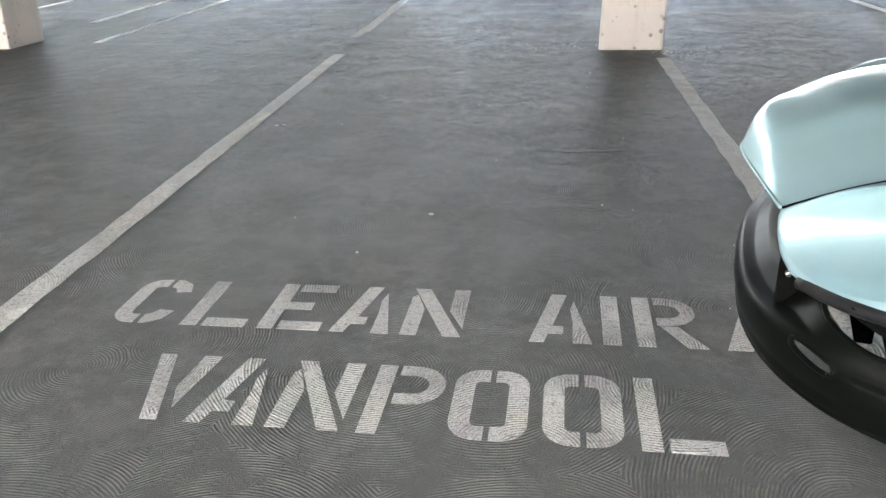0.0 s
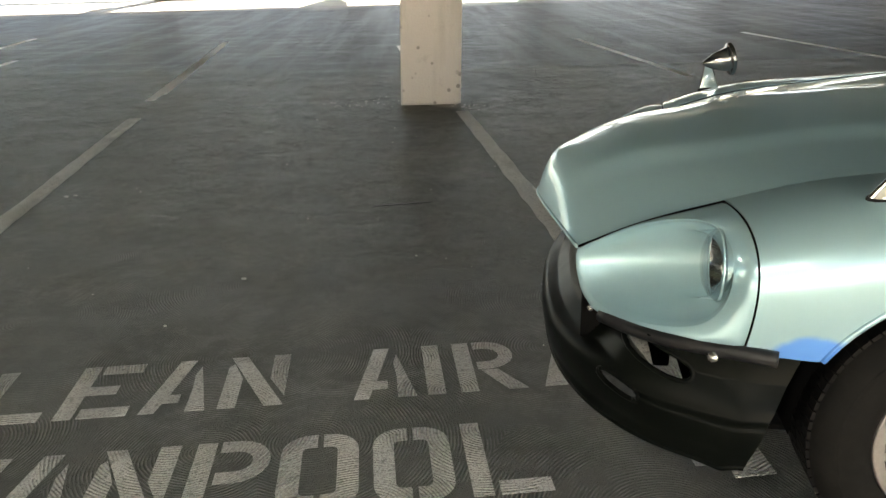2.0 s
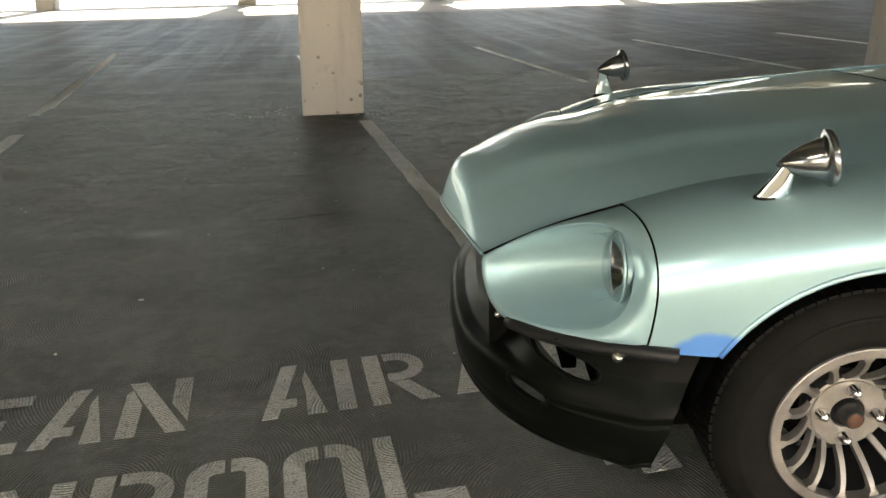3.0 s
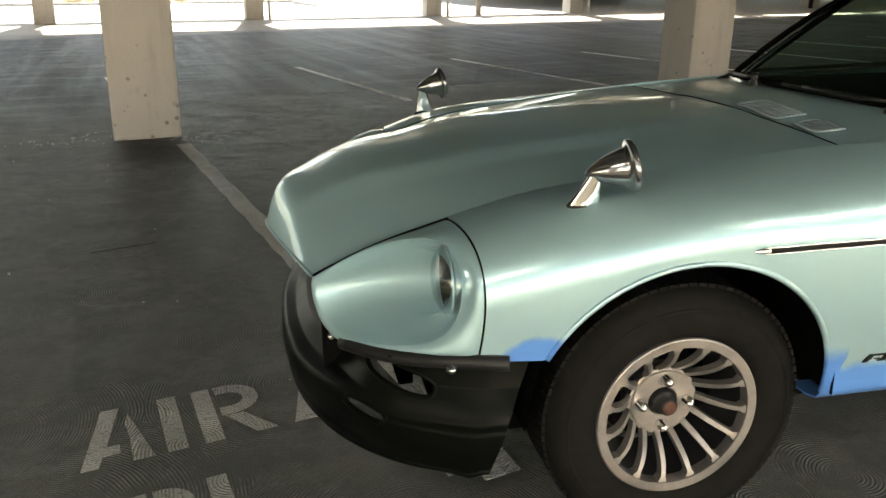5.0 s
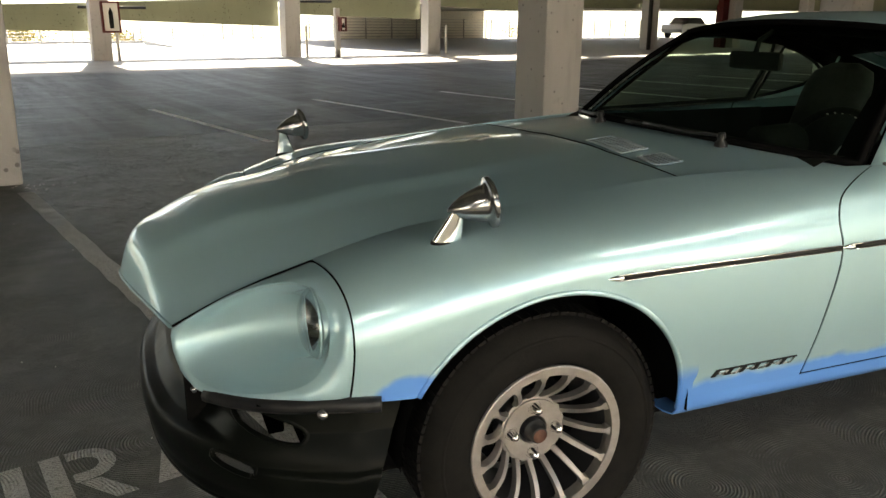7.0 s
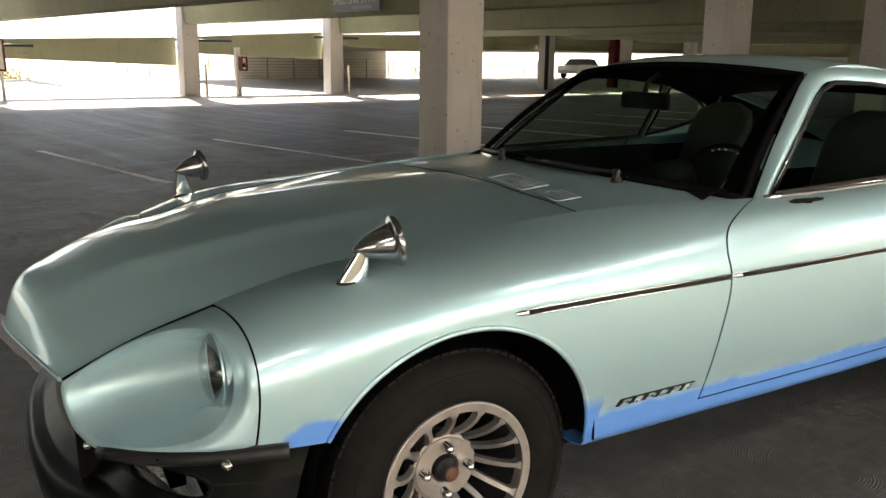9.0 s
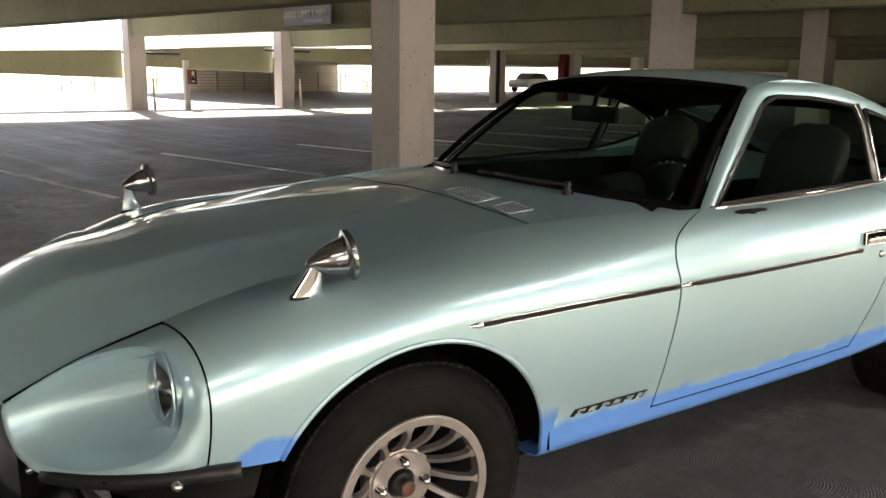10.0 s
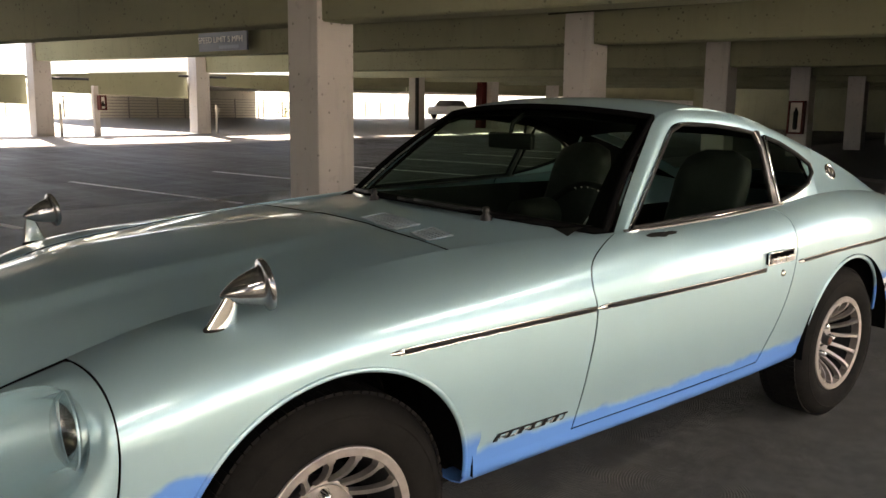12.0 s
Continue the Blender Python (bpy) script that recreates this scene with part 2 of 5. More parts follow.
M_SHELL = alloy_mat("brushed_chrome", (0.27, 0.27, 0.28), 0.15)
M_CABIN = plastic_mat("cabin_black", (0.008, 0.009, 0.008), 0.75, 0.08)
M_GLASS = glass_mat("tinted_glass", (0.66, 0.76, 0.67), 0.12)
M_CLEAR = glass_mat("lamp_glass", (0.8, 0.84, 0.86), 2.5)
M_MIRROR = Mat("mirror", (0.9, 0.9, 0.9), rough=0.02, metal=1.0).m


# ---------------------------------------------------------------- building helpers
def mesh_ob(name, verts, faces, material, smooth=True):
    me = bpy.data.meshes.new(name)
    me.from_pydata([tuple(v) for v in verts], [], faces)
    me.materials.append(material)
    if smooth:
        me.polygons.foreach_set("use_smooth", [True] * len(me.polygons))
    me.update()
    return new(name, me)


def part(name, data, material, parent, label="", smooth=True):
    """One mesh object under a thing or a part; data is a bmesh or (verts, faces)."""
    if isinstance(data, bmesh.types.BMesh):
        me = bpy.data.meshes.new(name)
        data.to_mesh(me)
        data.free()
        me.materials.append(material)
        me.polygons.foreach_set("use_smooth", [smooth] * len(me.polygons))
        ob = new(name, me)
    else:
        ob = mesh_ob(name, data[0], data[1], material, smooth)
    ob.parent = parent
    return tagged(ob, label)


def thing(name, label, category, m=None, group="", kind=""):
    ob = new(name)
    ob.matrix_basis = DECK @ (m or Matrix())
    return tagged(ob, label, category, group, kind)


def solo(name, data, material, label, category, m=None, group="", kind="", smooth=False):
    """A thing or a piece of the setting that is one mesh."""
    ob = part(name, data, material, None, smooth=smooth)
    ob.matrix_basis = DECK @ (m or Matrix())
    return tagged(ob, label, category, group, kind)


def box(lo, hi, bevel=0.0, bm=None, m=None):
    own = bm is None
    b = bmesh.new()
    r = bmesh.ops.create_cube(b, size=1)
    for v in b.verts:
        v.co = Vector([lo[i] + (v.co[i] + 0.5) * (hi[i] - lo[i]) for i in range(3)])
    if bevel:
        bmesh.ops.bevel(b, geom=list(b.edges), offset=bevel, segments=2, affect="EDGES", profile=0.6)
    if m is not None:
        b.transform(m)
    if own:
        return b
    tmp = bpy.data.meshes.new("tmp")
    b.to_mesh(tmp)
    b.free()
    bm.from_mesh(tmp)
    bpy.data.meshes.remove(tmp)
    return bm


def grid(fn, us, vs, flip=False):
    """A sheet of quads through fn(u, v)."""
    verts = [Vector(fn(u, v)) for u in us for v in vs]
    n = len(vs)
    faces = [(i * n + j, (i + 1) * n + j, (i + 1) * n + j + 1, i * n + j + 1) for i in range(len(us) - 1) for j in range(n - 1)]
    if flip:
        faces = [f[::-1] for f in faces]
    return verts, faces


def mirrored(data):
    return [Vector((v[0], -v[1], v[2])) for v in data[0]], [f[::-1] for f in data[1]]


def tube(path, radius, sides=6, closed=False, flat=1.0, up=Vector((0, 0, 1))):
    """A rod along a path; flat squashes it along up."""
    path = [Vector(p) for p in path]
    n = len(path)
    verts, faces = [], []
    for i, p in enumerate(path):
        a = path[(i - 1) % n] if closed or i else path[0]
        b = path[(i + 1) % n] if closed or i < n - 1 else path[-1]
        d = (b - a).normalized()
        side = d.cross(up)
        side = side.normalized() if side.length > 1e-4 else d.orthogonal().normalized()
        top = side.cross(d).normalized()
        r = radius[i] if isinstance(radius, (list, tuple)) else radius
        for k in range(sides):
            t = 2 * pi * (k + 0.5) / sides
            verts.append(p + side * (cos(t) * r) + top * (sin(t) * r * flat))
    for i in range(n if closed else n - 1):
        for k in range(sides):
            j = (i + 1) % n
            faces.append((i * sides + k, i * sides + (k + 1) % sides, j * sides + (k + 1) % sides, j * sides + k))
    if not closed:
        faces.append(tuple(range(sides))[::-1])
        faces.append(tuple((n - 1) * sides + k for k in range(sides)))
    return verts, faces


def joined(*datas):
    verts, faces = [], []
    for v, f in datas:
        o = len(verts)
        verts += list(v)
        faces += [tuple(i + o for i in q) for q in f]
    return verts, faces


def lathe(profile, axis_m, steps=48, close=False):
    """A profile of (radius, along) turned about the local y axis, laid by the matrix axis_m."""
    verts, faces = [], []
    n = len(profile)
    for i in range(steps):
        t = 2 * pi * i / steps
        for r, a in profile:
            verts.append(axis_m @ Vector((r * cos(t), a, r * sin(t))))
    for i in range(steps):
        j = (i + 1) % steps
        for k in range(n - 1):
            faces.append((i * n + k, j * n + k, j * n + k + 1, i * n + k + 1))
    return verts, faces


def prism(outline, z0, z1):
    """A flat outline (x, y), counter-clockwise, raised from z0 to z1."""
    n = len(outline)
    verts = [(x, y, z0) for x, y in outline] + [(x, y, z1) for x, y in outline]
    faces = [tuple(range(n))[::-1], tuple(range(n, 2 * n))]
    faces += [(i, (i + 1) % n, n + (i + 1) % n, n + i) for i in range(n)]
    return [Vector(v) for v in verts], faces


def curve_of(xs, ys):
    """A smooth function through (xs, ys)."""
    xs, ys = np.array(xs, float), np.array(ys, float)
    slopes = np.gradient(ys, xs)

    def f(x):
        x = min(max(x, xs[0]), xs[-1])
        i = min(max(int(np.searchsorted(xs, x)) - 1, 0), len(xs) - 2)
        h = xs[i + 1] - xs[i]
        t = (x - xs[i]) / h
        return float((2 * t**3 - 3 * t**2 + 1) * ys[i] + (t**3 - 2 * t**2 + t) * h * slopes[i] + (3 * t**2 - 2 * t**3) * ys[i + 1] + (t**3 - t**2) * h * slopes[i + 1])

    return f


def spline(points, n):
    """n points on a smooth line through 3D points, evenly by their number."""
    pts = np.array([tuple(p) for p in points], float)
    k = np.arange(len(pts))
    fs = [curve_of(k, pts[:, i]) for i in range(3)]
    return [Vector([f(t) for f in fs]) for t in np.linspace(0, len(pts) - 1, n)]


def smooth01(a, b, x):
    t = min(max((x - a) / (b - a), 0.0), 1.0)
    return t * t * (3 - 2 * t)


# ---------------------------------------------------------------- the parking deck
ROW = pose(-1.93, 5.57, 0, 0, 0, 10)      # origin at the foot of the near column, x along the column row, y across the bays
BAY = 5.60


def lean(data, scale=1.0):
    """Turn what was built upright on the deck into plumb, about its foot (for row axes)."""
    g = ROW.to_3x3().inverted() @ PLUMB
    if isinstance(data, bmesh.types.BMesh):
        for v in data.verts:
            v.co += Vector((g.x / g.z, g.y / g.z, 0)) * v.co.z * scale
    return data


DECK_N = [-7.05, 3.0, 12.0, 14.0, 16.0, 18.3, 24.0, 34.0, 44.0]


def deck_rise(n):
    """Height of the deck, which climbs a little under the far row."""
    return 0.033 * min(max(n - 12.0, 0.0), 6.3)


def deck_sheet():
    vs, fs = grid(lambda u, v: (u, v, deck_rise(v)), np.linspace(-48, 84, 12), DECK_N)
    low = [Vector((v.x, v.y, -0.35)) for v in vs]
    n = len(vs)
    edge = [(0, 8), (8, 107), (107, 99), (99, 0)]
    faces = [f for f in fs]
    for a, b in edge:
        faces.append((a, b, n + b, n + a))
    faces.append((n, n + 8, n + 107, n + 99))
    return vs + low, faces


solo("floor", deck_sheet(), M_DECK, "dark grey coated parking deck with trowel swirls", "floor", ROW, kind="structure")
floor_ob = bpy.data.objects["floor"]
if floor_ob.data.polygons[0].normal.z < 0:
    floor_ob.data.flip_normals()


def column(s, n, h, label, group="deck columns", chamfer=0.02):
    b = box((-0.265, -0.265, 0), (0.265, 0.265, h), chamfer)
    ob = solo("column", lean(b), M_COLUMN, label, "column", ROW @ pose(s, n, 0), group, "structure")
    return ob


near_row = [(k * BAY + (0.12 * k if k > 0 else -0.75 if k < 0 else 0), 0.0) for k in range(-3, 8)]
for s, n in near_row:
    column(s, n, 3.05, "square concrete column with pocked and stained faces")
far_s = [3.75 - 11.5, 3.75 - 5.8, 3.75, 9.62, 15.05, 20.7, 26.3, 31.9, 37.5]
for s in far_s:
    column(s, 18.1, 4.3, "sunlit square concrete column on the far row")
for s in far_s:
    column(s, -8.8, 3.05, "square concrete column at the open edge")

# white steel guard pipes at the feet of the far columns
for s in far_s[2:6]:
    solo("guard_pipe", tube([(0, 0, 0), (0, 0, 1.15), (0, 0, 1.2)], [0.045, 0.045, 0.03], 10), Mat("white_pipe", (0.62, 0.60, 0.56), 0.5).m,
         "white painted steel guard pipe beside a column", "pipe", ROW @ pose(s + 0.42, 17.7, 0), "guard pipes", smooth=True)


def cross_beam(s, low):
    """A deep beam over a column, from the open edge to the far row, a little off square to the row."""
    vs = []
    for n in (-9.1, 18.0):
        c = s + 0.005 - 0.098 * n
        foot = low + 0.009 * n
        vs += [Vector((c + d, n, z)) for d, z in ((-0.15, foot + 0.02), (-0.13, foot), (0.23, foot), (0.25, foot + 0.02), (0.25, 3.06), (-0.15, 3.06))]
    fs = [(i, (i + 1) % 6, 6 + (i + 1) % 6, 6 + i) for i in range(6)] + [tuple(range(6))[::-1], tuple(range(6, 12))]
    return vs, [f[::-1] for f in fs]


for (s, n), low in zip(near_row[2:], (2.10, 2.11, 2.13, 2.28, 2.17, 2.20, 2.22, 2.24, 2.26)):
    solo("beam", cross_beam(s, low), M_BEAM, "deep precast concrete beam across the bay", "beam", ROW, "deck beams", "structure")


def ceiling():
    b = bmesh.new()
    box((-44, -9.1, 3.05), (58, 5.2, 3.3), 0, b)
    s = -43.0
    while s < 57:      # ribs of the floor above
        box((s, -9.1, 2.78), (s + 0.16, 5.0, 3.06), 0, b)
        s += 1.87
    return b


solo("ceiling", ceiling(), M_DIM_SOFFIT, "ribbed concrete soffit of the floor above, shade put into its colour", "ceiling", ROW, kind="structure")

# the far side: a sloping spandrel above, the slab of the next ramp, and the ramp floor rising beyond
def sloped(s0, s1, n0, n1, bottom, top):
    """A beam along the row whose bottom and top follow functions of s."""
    q = [(s0, n0), (s1, n0), (s1, n1), (s0, n1)]
    vs = [Vector((s, n, bottom(s))) for s, n in q] + [Vector((s, n, top(s))) for s, n in q]
    return vs, [(3, 2, 1, 0), (4, 5, 6, 7), (0, 1, 5, 4), (1, 2, 6, 5), (2, 3, 7, 6), (3, 0, 4, 7)]


# Added slab and upstand trim the sun to a strip by the far row.
solo("sun_trim_slab", box((-44, 5.21, 4.31), (82, 18.44, 4.5), 0.01), M_BOUNCE, "pale concrete slab added over the far stalls to trim the sun", "slab", ROW, kind="structure")
solo("upstand", box((-44, 4.95, 3.301), (58, 5.2, 4.5)), M_BOUNCE, "concrete upstand added to close the gap below the slab", "wall", ROW, kind="structure")
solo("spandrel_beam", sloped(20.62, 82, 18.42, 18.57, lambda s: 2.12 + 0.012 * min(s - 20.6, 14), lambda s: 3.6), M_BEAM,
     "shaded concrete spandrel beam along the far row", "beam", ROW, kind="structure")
# edge panels of the next ramp, one a bay
for s0, s1, low0, low1, top0, top1 in ((-44, -7.9, 0.8, 0.9, 1.2, 1.4), (-7.7, -2.1, 0.95, 0.85, 1.45, 1.62), (-1.9, 3.6, 1.15, 1.0, 1.66, 1.82), (3.9, 9.45, 1.35, 1.16, 1.86, 2.06), (9.8, 14.9, 1.56, 1.42, 2.08, 2.37),
                                     (15.25, 20.5, 1.92, 1.73, 2.30, 2.45), (20.85, 26.1, 1.94, 1.94, 2.14, 2.30), (26.5, 82, 1.95, 2.02, 2.32, 2.52)):
    solo("ramp_edge", sloped(s0, s1, 18.6, 18.95, lambda s: low0 + (low1 - low0) * (s - s0) / (s1 - s0), lambda s: top0 + (top1 - top0) * (s - s0) / (s1 - s0)), M_BEAM,
         "grey concrete edge panel of the next ramp", "wall", ROW, "ramp edge panels", "structure")
solo("ramp_floor", sloped(8.6, 82, 19.0, 36, lambda s: -0.2, lambda s: 0.02), M_DECK, "dark deck of the next ramp", "floor", ROW, kind="structure")
rf = bpy.data.objects["ramp_floor"]
for v in rf.data.vertices:
    if v.co.y > 30 and v.co.z > 0:
        v.co.z = 0.42
solo("ramp_slab", sloped(15.3, 82, 19.0, 36, lambda s: 1.98 + 0.008 * (s - 15.3), lambda s: 2.14 + 0.008 * (s - 15.3)), M_BOUNCE,
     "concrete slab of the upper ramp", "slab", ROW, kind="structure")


def wall(name, lo, hi, label, material=None):
    return solo(name, box(lo, hi), material or M_COLUMN, label, "wall", ROW, kind="structure")


wall("wall_far", (19.3, 36, 0.3), (29.9, 36.3, 4.0), "pale concrete end wall of the ramp", M_BOUNCE)
wall("wall_far", (76, 36, 0.3), (82, 36.3, 4.0), "pale concrete end wall of the ramp", M_BOUNCE)
wall("parapet", (-44, 40.0, -0.3), (12.0, 40.2, 0.35), "low sunlit concrete parapet at the deck edge")
wall("wall_end", (-44.3, -12, -0.3), (-44, 40, 3.3), "concrete end wall of the deck")
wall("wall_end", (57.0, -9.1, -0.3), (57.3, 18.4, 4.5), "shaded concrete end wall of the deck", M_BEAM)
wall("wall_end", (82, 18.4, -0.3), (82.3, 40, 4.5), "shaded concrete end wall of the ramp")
# Unseen beam, added to hold low sky light off the bonnet.
solo("sky_block_beam", box((-44, -9.4, 2.2), (8.99, -9.11, 3.3), 0.01), M_BEAM, "unseen concrete beam added along the open side to block sky light", "beam", ROW, kind="structure")
# Unseen wall, added to darken the bays further along the row.
wall("light_block_wall", (9.0, -9.4, -0.3), (58, -9.11, 3.1), "unseen plain wall added to keep daylight off the inner bays", M_BEAM)
# Unseen pale yard, added to throw light up at the car's near flank.
k = Mat("bounce_yard", rough=0.9)
k.base(k.ramp(k.noise(0.5, 6, 0.6), (0.35, (0.58, 0.52, 0.40)), (0.7, (0.68, 0.61, 0.47))))
solo("pavement", box((-60, -80, -0.34), (84, -7.05, -0.004)), k.m, "unseen pale yard added beside the deck to bounce light", "pavement", ROW, kind="structure")


# unseen block added across the yard: hides low sky and bounces sun onto the car
bounce_block = thing("building", "unseen pale building added across the yard to bounce light", "building", ROW @ pose(0, -20, -0.3))
part("wall", box((-60, -8, 0), (84, 0, 3.9)), concrete_mat("bounce_plaster", (0.82, 0.785, 0.715)), bounce_block, smooth=False)
for i in range(18):
    part("window", box((-54 + i * 7.6, -0.05, 2.0), (-52.2 + i * 7.6, 0.06, 3.3)), M_BLACK, bounce_block, smooth=False)


def railing(length, height, bars, label, m):
    """Cable rail: posts with level cables."""
    r = thing("cable_railing", label, "railing", m, "cable railings")
    steel = M_RAIL
    n = int(length / 1.5)
    for i in range(n + 1):
        x = length * i / n
        part("post", box((x - 0.03, -0.03, 0), (x + 0.03, 0.03, height + 0.05), 0.004), steel, r, smooth=False)
    for j in range(bars):
        z = height * (j + 1) / bars
        part("cable", tube([(0, 0, z), (length, 0, z)], 0.016, 5), steel, r)
    return r


M_RAIL = Mat("galvanised_rail", (0.30, 0.29, 0.27), 0.5, 0.4).m
railing(17.0, 1.1, 7, "grey steel cable railing along the deck edge", ROW @ pose(-8.2, 39.6, 0.0))
railing(8.6, 1.1, 7, "grey steel cable railing along the deck edge", ROW @ pose(9.2, 39.6, 0.0))
railing(10.4, 1.15, 7, "grey steel cable railing before a concrete wall", ROW @ pose(19.4, 35.6, 0.40))
railing(6.6, 1.15, 7, "grey steel cable railing across a bright opening", ROW @ pose(12.6, 35.6, 0.40))
railing(18.0, 1.15, 7, "grey steel cable railing across a bright opening", ROW @ pose(30.2, 35.6, 0.40))

# speed sign on the spandrel
M_SIGN = Mat("sign_blue_grey", (0.16, 0.19, 0.26), 0.5).m
M_SIGNTEXT = Mat("sign_white", (0.72, 0.72, 0.72), 0.5).m
sign = thing("speed_sign", "blue grey sign reading SPEED LIMIT 5 MPH", "sign", ROW @ pose(10.145, 9.83, 2.44, 0, 0, -84.4))
part("panel", box((0, -0.02, 0), (1.73, 0.02, 0.42), 0.006), M_SIGN, sign, smooth=False)
tc = bpy.data.curves.new("lettering", "FONT")
tc.body, tc.size, tc.extrude, tc.align_x = "SPEED LIMIT 5 MPH", 0.19, 0.003, "CENTER"
text_ob = new("lettering", tc)
dg = bpy.context.evaluated_depsgraph_get()
text_me = bpy.data.meshes.new_from_object(text_ob.evaluated_get(dg))
bpy.data.objects.remove(text_ob)
text_me.materials.append(M_SIGNTEXT)
lettering = new("lettering", text_me)
lettering.parent, lettering.matrix_basis = sign, pose(0.80, -0.034, 0.19, 90, 0, 0)
tagged(lettering, "white capital letters")
part("lower_bar", box((0.75, -0.027, 0.05), (1.45, -0.021, 0.12)), Mat("sign_pale_blue", (0.22, 0.27, 0.38), 0.5).m, sign, smooth=False)

M_RED = plastic_mat("red_paint", (0.07, 0.007, 0.006), 0.5)
M_PALE = Mat("pale_card", (0.66, 0.64, 0.60), 0.6).m


def cabinet(m, w, h, label):
    c = thing("extinguisher_cabinet", label, "cabinet", m, "extinguisher cabinets")
    part("frame", joined(*[(lambda b: b)(f) for f in (
        prism([(0, 0), (w, 0), (w, 0.05), (0, 0.05)], -0.1, 0.1), prism([(0, h - 0.05), (w, h - 0.05), (w, h), (0, h)], -0.1, 0.1),
        prism([(0, 0.05), (0.05, 0.05), (0.05, h - 0.05), (0, h - 0.05)], -0.1, 0.1), prism([(w - 0.05, 0.05), (w, 0.05), (w, h - 0.05), (w - 0.05, h - 0.05)], -0.1, 0.1))]), M_RED, c, smooth=False)
    part("door", box((0.05, 0.05, -0.08), (w - 0.05, h - 0.05, 0.06)), M_PALE, c, "pale glazed door", smooth=False)
    part("extinguisher", lathe([(0.0, 0.12), (0.05, 0.12), (0.06, 0.16), (0.06, h - 0.30), (0.03, h - 0.24), (0.02, h - 0.18), (0, h - 0.18)], pose(w / 2, 0, 0.07), 12), M_RUBBER, c, "dark cylinder behind the glass")
    return c


cabinet(ROW @ pose(22.54, 0.24, 0.62, 90, 0, -90), 0.42, 0.90, "red framed extinguisher cabinet with pale door on a column")
cabinet(ROW @ pose(11.10, 17.4, 1.00, 90, 0, 0), 0.22, 0.46, "small red extinguisher box near a far column")
cabinet(ROW @ pose(3.80, 17.70, 0.98, 90, 0, 0), 0.50, 0.87, "red framed extinguisher cabinet on a far column")
post = solo("steel_post", box((-0.08, -0.08, 0), (0.08, 0.08, 1.75), 0.01), M_COLUMN, "pale steel post carrying an extinguisher box", "post", ROW @ pose(11.1, 17.6, 0))

# red column, black drain pipe and bright yard beyond
solo("red_column", box((-0.2, -0.2, 0), (0.2, 0.2, 3.0), 0.02), M_RED, "red painted steel column far along the ramp", "column", ROW @ pose(31.3, 18.3, 0), kind="structure")
solo("drain_pipe", tube([(0, 0, 0), (0, 0, 3.0)], 0.09, 10), M_BLACK, "black drain pipe strapped to a far column", "pipe", ROW @ pose(25.9, 17.7, 0), smooth=True)
for s in (5.2, 11.3, 16.4):
    solo("ceiling_pipe", tube([(0, 0, 0), (-1.9, 0, 0)], 0.045, 8), M_BLACK, "short black pipe under the far ramp edge", "pipe", ROW @ pose(s, 18.45, 1.97 + 0.045 * (s - 11.3)), "ramp pipes", smooth=True)

# yard outside, lower than the deck, in true level
k = Mat("yard_ground", rough=0.95)
k.base(k.ramp(k.noise(0.08, 6), (0.35, (0.34, 0.31, 0.25)), (0.6, (0.42, 0.38, 0.31)), (0.75, (0.20, 0.22, 0.12))))
ground = mesh_ob("ground", [(-700, -700, -3.4), (700, -700, -3.4), (700, 700, -3.4), (-700, 700, -3.4)], [(0, 1, 2, 3)], k.m, False)
tagged(ground, "pale sunlit dry ground outside the deck", "ground", kind="structure")

# ---------------------------------------------------------------- markings on the deck
def stripe(a, b, width, label, group, paint=None):
    a, b = Vector((*a, 0)), Vector((*b, 0))
    d = b - a
    n = max(3, int(d.length / 0.12))
    rnd = random.Random(int(abs(a.x * 991 + a.y * 37)))
    top = [(d.length * i / n, width / 2 + rnd.uniform(-0.006, 0.006)) for i in range(n + 1)]
    low = [(d.length * i / n, -width / 2 + rnd.uniform(-0.006, 0.006)) for i in range(n + 1)]
    m = Matrix.Translation(a) @ Matrix.Rotation(math.atan2(d.y, d.x), 4, "Z")
    vs = [Vector((x, y, 0.003)) for x, y in low] + [Vector((x, y, 0.003)) for x, y in top]
    fs = [(i, i + 1, n + 2 + i, n + 1 + i) for i in range(n)]
    rim = list(range(n + 1)) + list(range(2 * n + 1, n, -1))
    k = len(vs)
    vs += [Vector((v.x, v.y, -0.002)) for v in vs]
    fs += [(rim[i], k + rim[i], k + rim[(i + 1) % len(rim)], rim[(i + 1) % len(rim)]) for i in range(len(rim))]
    return solo("stall_line", (vs, fs), paint or M_LINE, label, "marking", m, group, "structure")


U = Vector((-0.2634, 0.9647, 0))
for k_ in range(-4, 7):      # far stalls, nose to nose with the near ones
    a = Vector((-0.493, 10.93, 0)) + Vector((2.61, 0.73, 0)) * k_
    stripe(a.xy, (a - U * 4.1).xy, 0.09, "white stall line on the far stalls", "stall lines", M_FAR_LINE)
stripe((-2.02, -3.78), (-4.324, 4.66), 0.105, "worn off-white stall line", "stall lines")
stripe((-4.70, 5.87), (-6.17, 11.05), 0.11, "white stall line on the far stalls", "stall lines", M_FAR_LINE)
stripe((-0.300, 0.245), (-1.575, 5.02), 0.105, "worn grey stall line running to a column", "stall lines")
stripe((-8.53, 6.03), (-10.25, 12.0), 0.11, "white stall line on the far stalls", "stall lines", M_FAR_LINE)
stripe((-7.0, -0.1), (-8.25, 4.5), 0.105, "worn off-white stall line", "stall lines")

